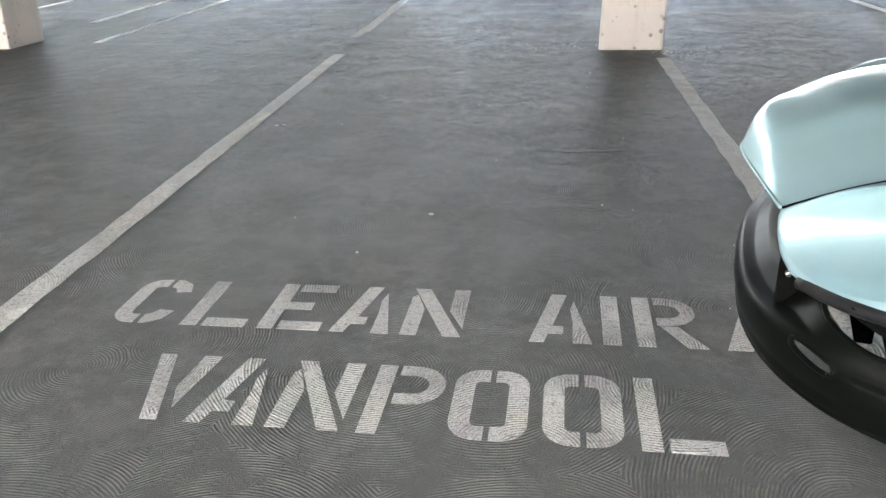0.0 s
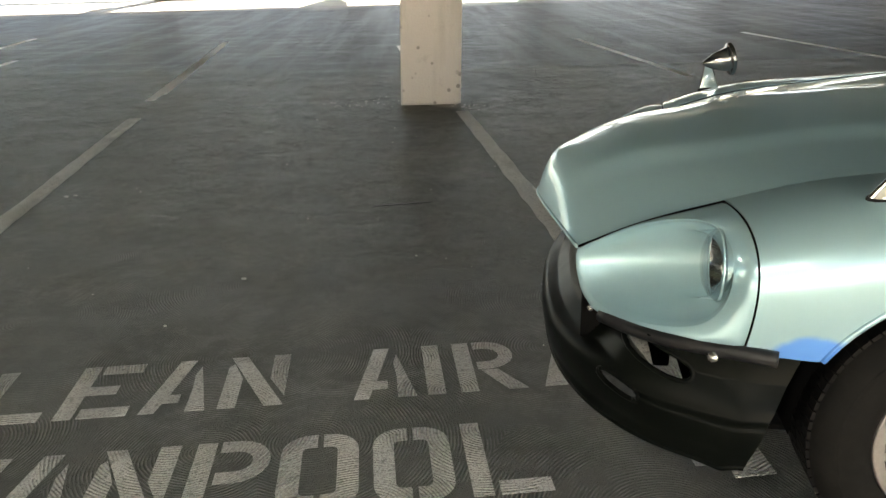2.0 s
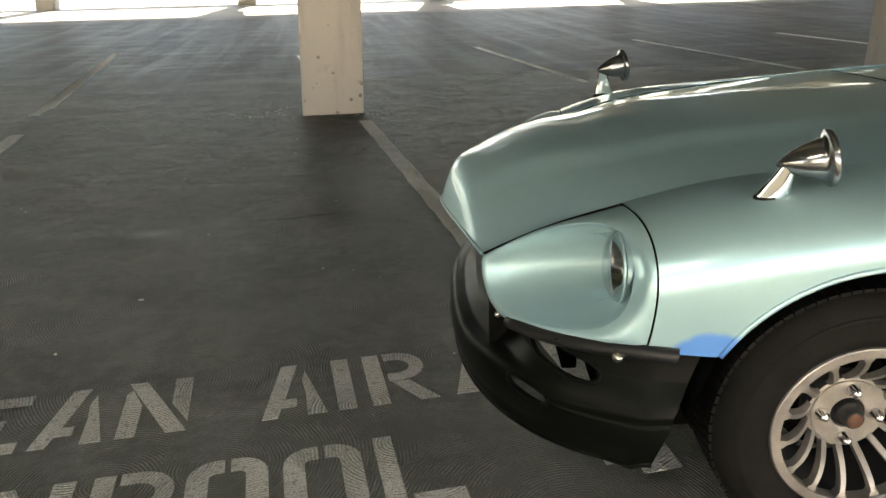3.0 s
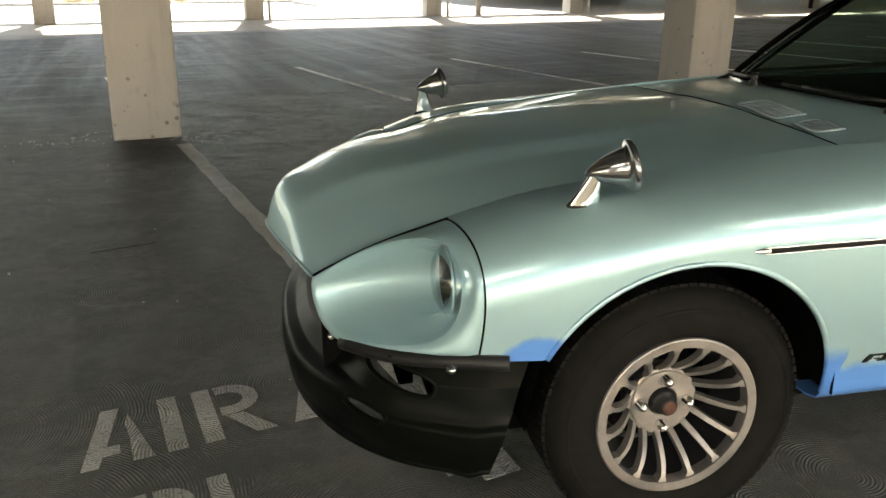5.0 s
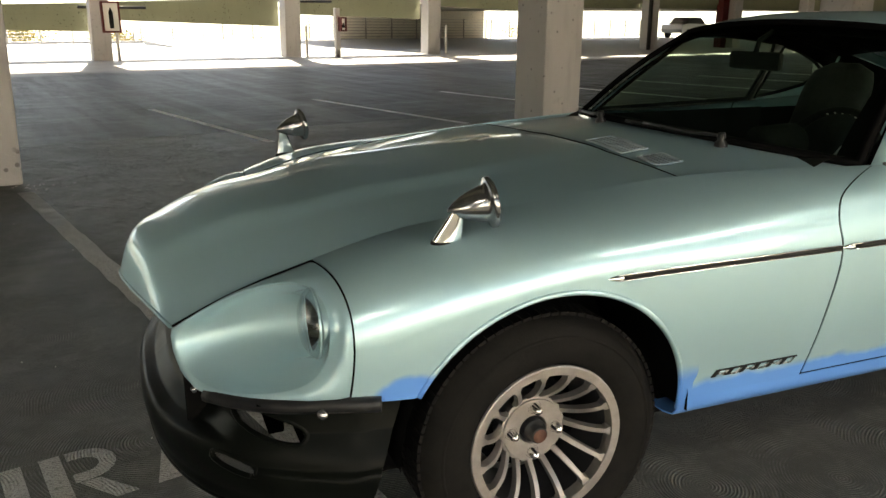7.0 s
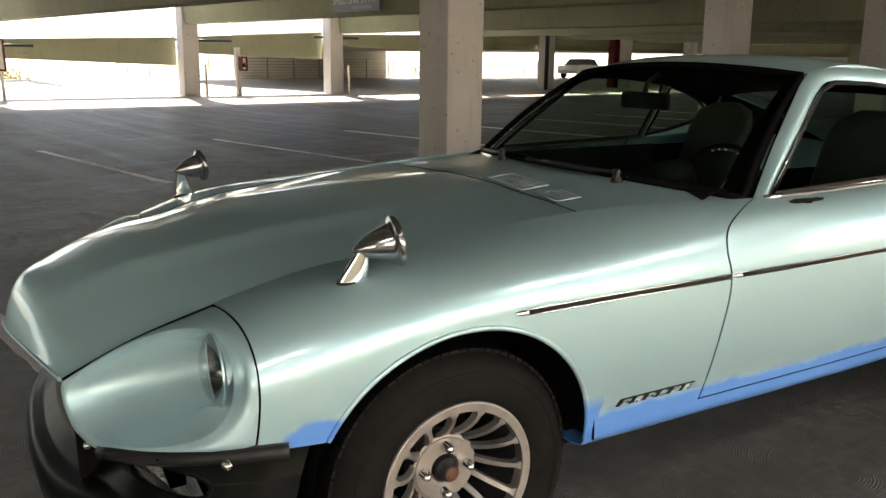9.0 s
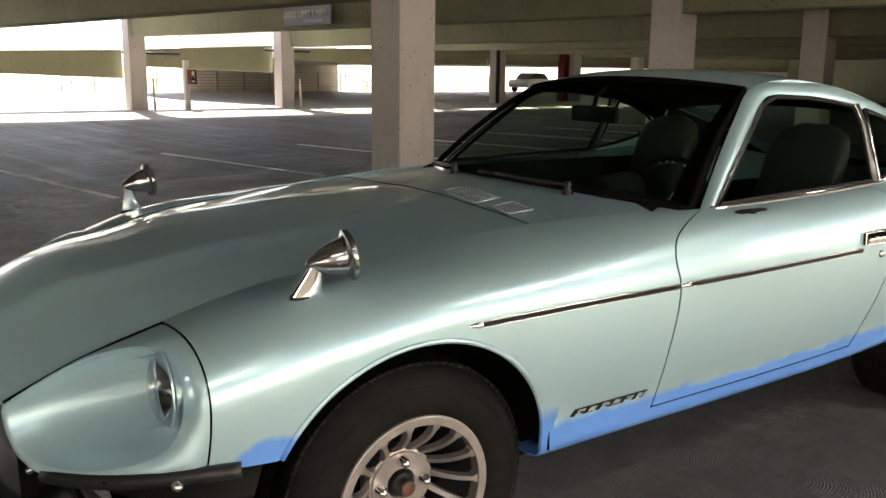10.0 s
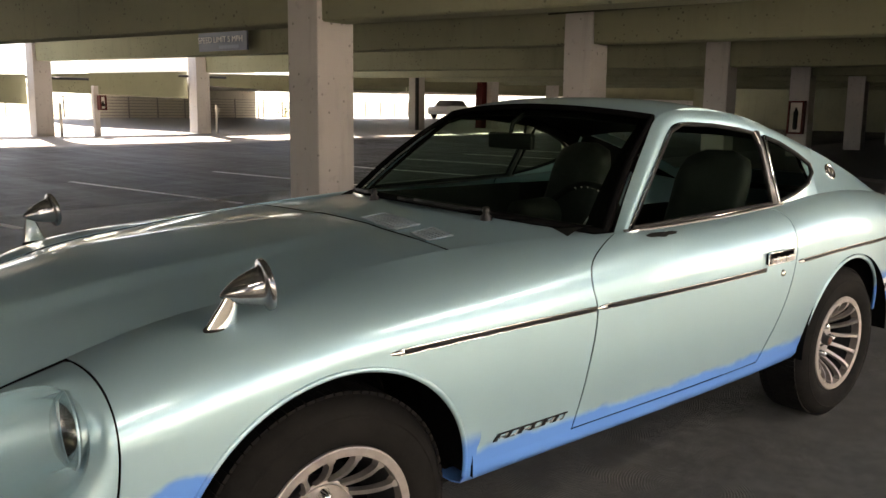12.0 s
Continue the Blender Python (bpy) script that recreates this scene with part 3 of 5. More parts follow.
# stencilled words; letters are 1 high, strokes with the gaps of a stencil
def ring_half(w, side, t, gap):
    """Half of a stencil O: side -1 left, 1 right."""
    pts_o, pts_i = [], []
    r = min(w, 1) * 0.36
    cx = w / 2
    outer = [(cx + side * gap, 1.0)] + [(w / 2 + side * (w / 2 - r + r * sin(a)), 1 - r + r * cos(a)) for a in np.linspace(0, pi / 2, 7)]
    outer += [(w / 2 + side * (w / 2 - r + r * cos(a)), r - r * sin(a)) for a in np.linspace(0, pi / 2, 7)] + [(cx + side * gap, 0.0)]
    ri = max(r - t, 0.03)
    hw = w / 2 - t
    inner = [(cx + side * gap, t)] + [(w / 2 + side * (hw - ri + ri * sin(a)), t + ri - ri * cos(a)) for a in np.linspace(0, pi / 2, 5)]
    inner += [(w / 2 + side * (hw - ri + ri * cos(a)), 1 - t - ri + ri * sin(a)) for a in np.linspace(0, pi / 2, 5)] + [(cx + side * gap, 1 - t)]
    return outer + inner


def bowl(x0, w, z0, t):
    """The bowl of a P or R: from x0 to w, between z0 and 1."""
    h = 1 - z0
    r = h / 2
    outer = [(x0, 1.0)] + [(w - r + r * sin(a), 1 - r + r * cos(a)) for a in np.linspace(0, pi, 11)] + [(x0, z0)]
    ri = r - t * 0.85
    inner = [(x0, z0 + t * 0.85)] + [(w - r + ri * sin(a), 1 - r - ri * cos(a)) for a in np.linspace(0, pi, 9)] + [(x0, 1 - t * 0.85)]
    return outer + inner


T = 0.175
GLYPHS = {
    "V": (0.66, [[(0, 1), (0.17, 1), (0.47, 0.0), (0.31, 0.0)], [(0.47, 1.0), (0.66, 1.0), (0.53, 0.17), (0.425, 0.47)]]),
    "A": (0.63, [[(0, 0), (0.15, 0), (0.19, 0.17), (0.345, 0.17), (0.345, 0.32), (0.23, 0.32), (0.38, 1.0), (0.21, 1.0)], [(0.44, 0), (0.63, 0), (0.455, 0.86), (0.415, 0.68), (0.44, 0.42)]]),
    "N": (0.62, [[(0, 0), (0.17, 0), (0.17, 0.55), (0.05, 0.86), (0, 0.80)], [(0, 1), (0.17, 1), (0.62, 0.0), (0.44, 0.0)], [(0.45, 1), (0.62, 1), (0.62, 0.16), (0.45, 0.52)]]),
    "P": (0.66, [[(0, 0), (0.17, 0), (0.17, 1), (0, 1)], bowl(0.215, 0.66, 0.42, T)]),
    "O": (0.66, [ring_half(0.66, -1, 0.18, 0.025), ring_half(0.66, 1, 0.18, 0.025)]),
    "L": (0.66, [[(0, 0), (0.17, 0), (0.17, 1), (0, 1)], [(0.225, 0), (0.66, 0), (0.66, 0.17), (0.225, 0.17)]]),
    "E": (0.66, [[(0, 0), (0.17, 0), (0.17, 0.42), (0.46, 0.42), (0.46, 0.58), (0.17, 0.58), (0.17, 1), (0, 1)], [(0.215, 0), (0.66, 0), (0.66, 0.17), (0.215, 0.17)], [(0.215, 0.83), (0.62, 0.83), (0.62, 1), (0.215, 1)]]),
    "C": (0.66, None),
    "I": (0.18, [[(0, 0), (0.175, 0), (0.175, 1), (0, 1)]]),
    "R": (0.64, [[(0, 0), (0.175, 0), (0.175, 1), (0, 1)], bowl(0.22, 0.62, 0.42, T), [(0.25, 0.40), (0.42, 0.40), (0.66, 0.0), (0.47, 0.0)]]),
    "/": (0.40, [[(0, 0), (0.19, 0), (0.45, 1.0), (0.27, 1.0)]]),
}
left = ring_half(0.66, -1, 0.18, 0.03)
right = ring_half(0.66, 1, 0.18, 0.03)
GLYPHS["C"] = (0.66, [[p for p in left], [(0.36, 1.0), (0.45, 0.99), (0.58, 0.90), (0.64, 0.72), (0.47, 0.70), (0.43, 0.79), (0.36, 0.82)], [(0.36, 0.0), (0.36, 0.18), (0.43, 0.21), (0.47, 0.30), (0.64, 0.28), (0.58, 0.10), (0.45, 0.01)]])


def polygon_area(o):
    return sum(o[i][0] * o[(i + 1) % len(o)][1] - o[(i + 1) % len(o)][0] * o[i][1] for i in range(len(o)))


def plate(o, z0, z1):
    """A raised flat shape of any outline, counter-clockwise."""
    n = len(o)
    vs = [Vector((x, y, z1)) for x, y in o] + [Vector((x, y, z0)) for x, y in o]
    tris = tessellate_polygon([[Vector((x, y, 0)) for x, y in o]])
    fs = []
    for a, b, c in tris:
        up = (o[b][0] - o[a][0]) * (o[c][1] - o[a][1]) - (o[c][0] - o[a][0]) * (o[b][1] - o[a][1]) > 0
        fs.append((a, b, c) if up else (a, c, b))
    fs += [(i, n + i, n + (i + 1) % n, (i + 1) % n) for i in range(n)]
    return vs, fs


def letter(ch, x, y, w, h, m, parent_thing, flip=False):
    width, strokes = GLYPHS[ch]
    datas = []
    for o in strokes:
        o = [(x + px / width * w, y + py * h) for px, py in o]
        if polygon_area(o) < 0:
            o = o[::-1]
        datas.append(plate(o, -0.002, 0.0015))
    return part("letter", joined(*datas), M_LETTER, parent_thing, smooth=False)


WORDS = pose(-2.242, -0.215, 0, 0, 0, 13.5)
word2 = tagged(thing("stencilled_word", "worn cream stencilled word VANPOOL on dark deck", "lettering", WORDS, "stall lettering"), kind="structure")
for ch, x, w in (("V", -0.09, 0.195), ("A", 0.124, 0.19), ("N", 0.345, 0.197), ("P", 0.586, 0.20), ("O", 0.812, 0.203), ("O", 1.052, 0.203), ("L", 1.292, 0.198)):
    letter(ch, x, 0.005, w, 0.31, WORDS, word2)
word1 = tagged(thing("stencilled_word", "worn cream stencilled words CLEAN AIR on dark deck", "lettering", WORDS, "stall lettering"), kind="structure")
for ch, x, w in (("C", -0.374, 0.20), ("L", -0.120, 0.215), ("E", 0.138, 0.205), ("A", 0.377, 0.19), ("N", 0.602, 0.19), ("A", 1.000, 0.187), ("I", 1.220, 0.056), ("R", 1.320, 0.197), ("/", 1.573, 0.15)):
    letter(ch, x, 0.489 if x < 0.9 else 0.482, w, 0.306, WORDS, word1)
word3 = tagged(thing("stencilled_word", "worn cream stencilled letters partly under the car", "lettering", WORDS, "stall lettering"), kind="structure")
for x, w in ((1.86, 0.20),):
    part("bar", prism([(x, 0.05), (x + w * 0.8, 0.05), (x + w * 0.8, 0.11), (x, 0.11)], -0.002, 0.0015), M_LETTER, word3, smooth=False)


def litter():
    """Paper scraps and grit about the foot of the near column and on the stall."""
    rnd = random.Random(11)
    datas = []
    spots = [(-2.55 + rnd.gauss(0, 0.22), 5.35 + rnd.gauss(0, 0.16), rnd.uniform(0.004, 0.013)) for _ in range(50)]
    spots += [(-1.5 + rnd.gauss(0, 0.12), 5.3 + rnd.gauss(0, 0.12), rnd.uniform(0.005, 0.016)) for _ in range(20)]
    spots += [(-2.059, 1.353, 0.016), (-3.526, 2.421, 0.022), (-3.49, 2.45, 0.014)]
    spots += [(rnd.uniform(-4, 0), rnd.uniform(0.8, 5), rnd.uniform(0.003, 0.008)) for _ in range(40)]
    for x, y, r in spots:
        n = rnd.randint(4, 6)
        a0 = rnd.uniform(0, 6)
        o = [(x + r * rnd.uniform(0.5, 1) * cos(a0 + 2 * pi * i / n), y + r * rnd.uniform(0.4, 0.8) * sin(a0 + 2 * pi * i / n)) for i in range(n)]
        datas.append(prism(o, -0.001, rnd.uniform(0.002, 0.007)))
    return joined(*datas)


solo("floor_litter", litter(), Mat("pale_scraps", (0.55, 0.53, 0.48), 0.8).m, "pale paper scraps and grit strewn on the deck", "litter", kind="stuff")
solo("tar_streak", prism([(-1.74, 2.352), (-1.45, 2.44), (-1.44, 2.455), (-1.62, 2.415), (-1.735, 2.375)], -0.001, 0.0018), Mat("tar", (0.012, 0.012, 0.012), 0.5).m, "short black tar streak on the deck", "stain", kind="structure")


# ---------------------------------------------------------------- the parked coupe
# Car axes: x back from the front hub, y to the car's right (the near flank is at minus y), z up from the deck.
car = thing("sports_car", "light blue fastback coupe with bright blue touch-up patches, no bumper", "car", pose(0, 0.70, 0))
HW = 0.305      # hub height

seam_y = curve_of([-0.761, -0.64, -0.459, -0.308, 0.0, 0.127, 0.44, 0.70, 0.95, 1.40, 1.85, 2.15, 2.45, 2.80, 3.10],
                  [0.412, 0.455, 0.500, 0.520, 0.550, 0.556, 0.568, 0.618, 0.683, 0.700, 0.688, 0.665, 0.640, 0.610, 0.560])
seam_z = curve_of([-0.761, -0.64, -0.459, -0.308, 0.0, 0.127, 0.44, 0.70, 0.95, 1.40, 1.85, 2.15, 2.45, 2.80, 3.10],
                  [0.574, 0.645, 0.718, 0.764, 0.808, 0.822, 0.849, 0.859, 0.862, 0.868, 0.884, 0.900, 0.898, 0.868, 0.820])
half_w = curve_of([-0.465, -0.33, -0.15, 0.0, 0.35, 0.75, 1.20, 1.60, 1.90, 2.15, 2.305, 2.60, 2.90, 3.12],
                  [0.745, 0.775, 0.794, 0.80, 0.80, 0.802, 0.805, 0.80, 0.788, 0.772, 0.766, 0.75, 0.70, 0.61])
belt_z = curve_of([-0.465, -0.2, 0.0, 0.4, 1.7, 2.1, 2.6, 3.12], [0.60, 0.67, 0.705, 0.70, 0.70, 0.705, 0.69, 0.63])
R_ARCH, X_ARCH = 0.346, -0.008


def arch_front(x):
    x = x - X_ARCH
    return 0.336 + math.sqrt(max(R_ARCH**2 - x * x, 0)) if abs(x) < R_ARCH else 0.0


def arch_rear(x):
    d = x - 2.305
    return 0.318 + math.sqrt(max(0.342**2 - d * d, 0)) if abs(d) < 0.342 else 0.0


def bottom_z(x):
    if x < -0.2:
        return max(arch_front(x), 0.492)
    if x < 1.2:
        return max(arch_front(x), 0.362)
    if x < 2.305:
        return max(arch_rear(x), 0.362)
    return max(arch_rear(x), 0.40)


def flank(x, s, low=None):
    """The skin of the flank (as a half width): s 0 at the top edge, 1 at the widest line, 2 at the bottom."""
    y0, z0, y1, z1 = seam_y(x), seam_z(x), half_w(x), belt_z(x)
    if s <= 1:
        t = s
        a, b = 0.72 * (y1 - y0), 0.62 * (z0 - z1)
        drop = a * (-0.10 + 0.24 * smooth01(-0.3, 0.35, x))
        py = [y0, y0 + a, y1, y1]
        pz = [z0, z0 - drop, z1 + b, z1]
        c = ((1 - t) ** 3, 3 * t * (1 - t) ** 2, 3 * t * t * (1 - t), t**3)
        return sum(p * q for p, q in zip(c, py)), sum(p * q for p, q in zip(c, pz))
    zb = bottom_z(x) if low is None else low
    z = z1 + (zb - z1) * (s - 1)
    d = z1 - z
    return y1 - 0.30 * d * d, z


def flank_point(x, s, side=-1, out=0.0):
    y, z = flank(x, s)
    return Vector((x, side * (y + out), z))


def skin(fn_x, cols, rows, low=None):
    """A flank panel: fn_x(c, s) gives x, and the flank gives the rest."""
    def f(c, s):
        x = fn_x(c, s)
        xe = fn_x(c, 2.0)
        y, z = flank(x, s, bottom_z(xe) if low is None else low)
        return (x, -y, z)
    return grid(f, cols, rows)


S_ROWS = list(np.linspace(0, 1, 13)) + list(np.linspace(1, 2, 11))[1:]
door_front = curve_of([0, 0.25, 0.5, 0.75, 1.0, 1.5, 2.0], [0.955, 0.855, 0.768, 0.738, 0.752, 0.735, 0.708])
door_rear = curve_of([0, 0.4, 1.0, 1.5, 1.85, 2.0], [1.752, 1.790, 1.797, 1.740, 1.668, 1.640])


def arch_cols(x0, r, n):
    return [x0 - r * cos(t) for t in np.linspace(0, pi, n)]


def crisp(ob, degrees=42):
    """Keep the folded edges of a panel sharp."""
    mod = ob.modifiers.new("crisp_edges", "EDGE_SPLIT")
    mod.split_angle = radians(degrees)
    mod.use_edge_sharp = False


def both(name, data, material, label="", material_far=None, solid=0.004):
    """A panel and its mirror image on the far flank."""
    for d in (data, mirrored(data)):
        ob = part(name, d, material, car, label)
        if solid:
            mod = ob.modifiers.new("thickness", "SOLIDIFY")
            mod.thickness, mod.offset = solid, -1
            crisp(ob)
    return ob


# front wing
nose_joint = curve_of([0, 0.3, 0.6, 1.0, 1.5, 2.0], [-0.462, -0.448, -0.441, -0.440, -0.444, -0.452])
wing_cols = list(np.linspace(-0.465, X_ARCH - R_ARCH, 7))[:-1] + arch_cols(X_ARCH, R_ARCH, 41) + list(np.linspace(X_ARCH + R_ARCH, 0.708, 14))[1:]
both("front_wing", skin(lambda c, s: c + (door_front(s) - 0.003 - 0.708) * smooth01(0.30, 0.708, c) + (nose_joint(s) + 0.002 + 0.465) * (1 - smooth01(-0.465, -0.30, c)), wing_cols, S_ROWS), M_FLANK, "front wing with a bright blue patch by the arch")
# door
both("door", skin(lambda c, s: (door_front(s) + 0.003) * (1 - c) + (door_rear(s) - 0.003) * c, np.linspace(0, 1, 26), S_ROWS, 0.368), M_FLANK, "long door with bright blue lower edge")
# rear quarter
q_cols = list(np.linspace(1.640, 2.305 - 0.342, 10))[:-1] + arch_cols(2.305, 0.342, 41) + list(np.linspace(2.305 + 0.342, 3.12, 12))[1:]
both("rear_wing", skin(lambda c, s: c + (door_rear(s) + 0.003 - 1.640) * (1 - smooth01(1.640, 2.15, c)), q_cols, S_ROWS), M_FLANK, "rear wing with a bright blue patch behind the wheel")


# sill under the door
def sill(c, s):
    x = 0.338 + (1.955 - 0.338) * c
    y = half_w(x) - 0.30 * (belt_z(x) - 0.362) ** 2
    pts = [(y - 0.001, 0.362), (y - 0.004, 0.335), (y - 0.018, 0.315), (y - 0.05, 0.306), (y - 0.16, 0.304)]
    i = min(int(s), 3)
    t = s - i
    return (x, -(pts[i][0] * (1 - t) + pts[i + 1][0] * t), pts[i][1] * (1 - t) + pts[i + 1][1] * t)


both("sill", grid(sill, np.linspace(0, 1, 24), [0, 0.5, 1, 1.5, 2, 2.5, 3, 4]), M_FLANK, "bright blue sill")

# rolled lips of the wheel arches
def lip(x0, zc, r, a0, a1):
    path = []
    for t in np.linspace(a0, a1, 40):
        x = x0 - r * cos(t)
        z = zc + r * sin(t)
        y = half_w(x) - 0.30 * max(belt_z(x) - z, 0) ** 2
        path.append(Vector((x, -(y + 0.002), z)))
    return tube(path, 0.0065, 8, up=Vector((0, 1, 0)))


both("arch_lip", lip(X_ARCH, 0.336, R_ARCH, 0.47, pi), M_FLANK, "rolled wheel arch lip", solid=0)
both("arch_lip", lip(2.305, 0.318, 0.342, 0.12, pi - 0.22), M_FLANK, "rolled wheel arch lip", solid=0)


# bonnet with its raised centre
crown = curve_of([-0.86, -0.76, -0.70, -0.59, -0.45, -0.37, -0.2, 0.0, 0.25, 0.55], [0.150, 0.146, 0.138, 0.114, 0.076, 0.062, 0.046, 0.036, 0.023, 0.012])

ridge_at = curve_of([-0.86, -0.3, 0.0, 0.2, 0.55], [0.54, 0.53, 0.50, 0.43, 0.29])     # soft shoulder of the raised centre


def bonnet_z(x, y):
    e = min(abs(y) / seam_y(x), 1.0)
    ridge = ridge_at(x)
    raised = 1 - smooth01(ridge - 0.10, ridge + 0.10, e)
    share = min(0.30, 0.011 / crown(x))
    return seam_z(x) + crown(x) * ((1 - share) * (1 - e ** 2.2) + share * raised)


def bonnet_front(t):
    return -0.861 + 0.100 * (math.sqrt(t * t + 0.012) - 0.1095) / 0.896


def bonnet(u, t, inset=0.0):
    xf, xr = bonnet_front(t), 0.465 - 0.025 * t * t
    x = xf + (xr - xf) * u
    xs = max(x, -0.761)
    y = t * (seam_y(xs) - 0.003 - inset)
    if x < -0.761:
        y = t * (0.409 - inset)
    top = bonnet_z(xs, y) if x >= -0.761 else bonnet_z(-0.761, y) + 0.10 * (x + 0.761)
    lip_z = 0.574 + 0.014 * (1 - abs(t))
    f = 1 - (1 - min((x - xf) / 0.115, 1.0)) ** 4.2
    return (x, y, lip_z + (top - lip_z) * f)


u_list = [0, 0.004, 0.01, 0.018, 0.028, 0.04, 0.055, 0.07, 0.085] + list(np.linspace(0.10, 1, 52))
bon = part("bonnet", grid(bonnet, u_list, np.linspace(-1, 1, 73), True), M_PAINT, car, "light blue bonnet with a raised centre")
mod = bon.modifiers.new("thickness", "SOLIDIFY")
mod.thickness, mod.offset = 0.006, 1
crisp(bon, 55)
part("bonnet_edge", tube([Vector(bonnet(0, t)) for t in np.linspace(-1, 1, 41)], 0.0045, 6), M_PAINT, car, "folded front edge of the bonnet")

# scuttle between bonnet and screen
def screen_base(t):
    return Vector((0.935 - 0.20 * (1 - t * t), 0.683 * t, 0.855 + 0.036 * (1 - t * t)))


def screen_top(t):
    return Vector((1.340 - 0.05 * (1 - t * t), 0.520 * t, 1.188 + 0.032 * (1 - t * t)))


def scuttle(u, t):
    a = Vector(bonnet(1, t)) + Vector((0.005, 0, -0.001))
    b = screen_base(t)
    if abs(t) > 0.999:
        a.y = math.copysign(seam_y(a.x), t)
    p = a.lerp(b, u)
    edge = seam_z(p.x) if abs(t) > 0.97 else p.z
    p.z = p.z + 0.004 * math.sin(pi * u) * (1 - t * t)
    if abs(t) > 0.97:
        p.y, p.z = math.copysign(seam_y(p.x) - 0.001, t), edge
    return p


part("scuttle", grid(scuttle, np.linspace(0, 1, 14), np.linspace(-1, 1, 61), True), M_PAINT, car, "painted scuttle panel below the windscreen")

# air vents in the scuttle: a frame with slats
def scuttle_at(x, y):
    """The point of the scuttle over (x, y) of the car."""
    t, u = y / 0.62, 0.3
    for _ in range(6):
        p = scuttle(u, t)
        t += (y - p.y) / 0.62
        u += (x - p.x) / 0.27
    return scuttle(u, t)


def vent(quad, slats):
    """quad: far front, far rear, near rear, near front corner in plan."""
    q = [Vector((*c, 0)) for c in quad]

    def at(a, b, up):
        c = q[0].lerp(q[3], b).lerp(q[1].lerp(q[2], b), a)
        return scuttle_at(c.x, c.y) + Vector((0, 0, up))

    v = part("scuttle_vent", grid(lambda a, b: at(a, b, 0.004), np.linspace(0, 1, 5), np.linspace(0, 1, 8)), M_VENT, car, "pale louvred air vent")
    for i in range(slats):
        a = (i + 0.5) / slats
        part("slat", tube([at(a, b, 0.005) for b in np.linspace(0.04, 0.96, 6)], 0.0018, 5), M_VENT, v)
    rim = [at(0, b, 0.005) for b in np.linspace(0, 1, 6)] + [at(a, 1, 0.005) for a in (0.5, 1)] + [at(1, b, 0.005) for b in np.linspace(0.8, 0, 5)] + [at(0.5, 0, 0.005)]
    part("rim", tube(rim, 0.0028, 5, True), M_VENT, v)
    return v


M_VENT = plastic_mat("vent_grey", (0.24, 0.30, 0.33), 0.45)
vent(((0.490, -0.070), (0.572, -0.085), (0.560, -0.280), (0.475, -0.275)), 6)
vent(((0.480, -0.345), (0.560, -0.345), (0.548, -0.448), (0.465, -0.450)), 6)

# headlamp nacelles
def loop_points(points, n):
    pts = [Vector(p) for p in points]
    pts = pts + [pts[0]]
    d = [0.0]
    for a, b in zip(pts, pts[1:]):
        d.append(d[-1] + (b - a).length)
    out = []
    for k in range(n):
        want = d[-1] * k / n
        i = max(j for j in range(len(d) - 1) if d[j] <= want)
        out.append(pts[i].lerp(pts[i + 1], (want - d[i]) / max(d[i + 1] - d[i], 1e-9)))
    return out


def ring_by_angle(points, centre, n):
    """n points round a closed outline, met by rays from the centre, as seen along the outline's own plane."""
    pts = loop_points(points, 400)
    ex = Vector((0.80, -0.60, 0)).normalized()
    out = []
    angs = [math.atan2((p - centre).z, (p - centre).dot(ex)) for p in pts]
    for k in range(n):
        a = -pi + 2 * pi * (k + 0.5) / n
        best = min(range(len(pts)), key=lambda i: abs((angs[i] - a + pi) % (2 * pi) - pi))
        out.append(pts[best])
    return out


NAC_TOP = [(x, -(seam_y(x) + 0.003), seam_z(x) - 0.001) for x in np.linspace(-0.758, -0.466, 16)]
NAC_BACK = [tuple(flank_point(nose_joint(s) - 0.002, s)) for s in np.linspace(0.05, 2.0, 26)]
NAC_LOW = [(-0.52, -0.715, 0.487), (-0.58, -0.665, 0.474), (-0.64, -0.607, 0.462), (-0.69, -0.55, 0.455), (-0.725, -0.495, 0.457), (-0.748, -0.450, 0.478), (-0.760, -0.422, 0.520), (-0.763, -0.413, 0.555)]
outer = NAC_TOP + NAC_BACK + NAC_LOW
LAMP_C = Vector((-0.600, -0.585, 0.610))
scoop_pts = spline([(-0.757, -0.425, 0.566), (-0.70, -0.470, 0.622), (-0.63, -0.525, 0.672), (-0.56, -0.575, 0.702), (-0.508, -0.626, 0.709), (-0.478, -0.672, 0.675), (-0.475, -0.700, 0.622),
                    (-0.490, -0.714, 0.568), (-0.53, -0.700, 0.523), (-0.60, -0.648, 0.494), (-0.67, -0.570, 0.476), (-0.72, -0.500, 0.480), (-0.750, -0.445, 0.515), (-0.757, -0.425, 0.566)], 90)
NR = 96
ring_o, ring_s = ring_by_angle(outer, LAMP_C, NR), ring_by_angle(scoop_pts, LAMP_C, NR)


def eased(ring, n=2):
    for _ in range(n):
        ring = [(ring[i - 1] + ring[i] * 2 + ring[(i + 1) % len(ring)]) / 4 for i in range(len(ring))]
    return ring


ring_s = eased(ring_s, 3)


def nacelle_skin(k, u):
    a, b = ring_o[k % NR], ring_s[k % NR]
    p = a.lerp(b, u)
    out = (p - Vector((-0.42, -0.30, 0.56)))
    out.z *= 0.6
    out.normalize()
    return p + out * (0.016 * math.sin(pi * min(u, 1.0)) * min((a - b).length / 0.08, 1.0))


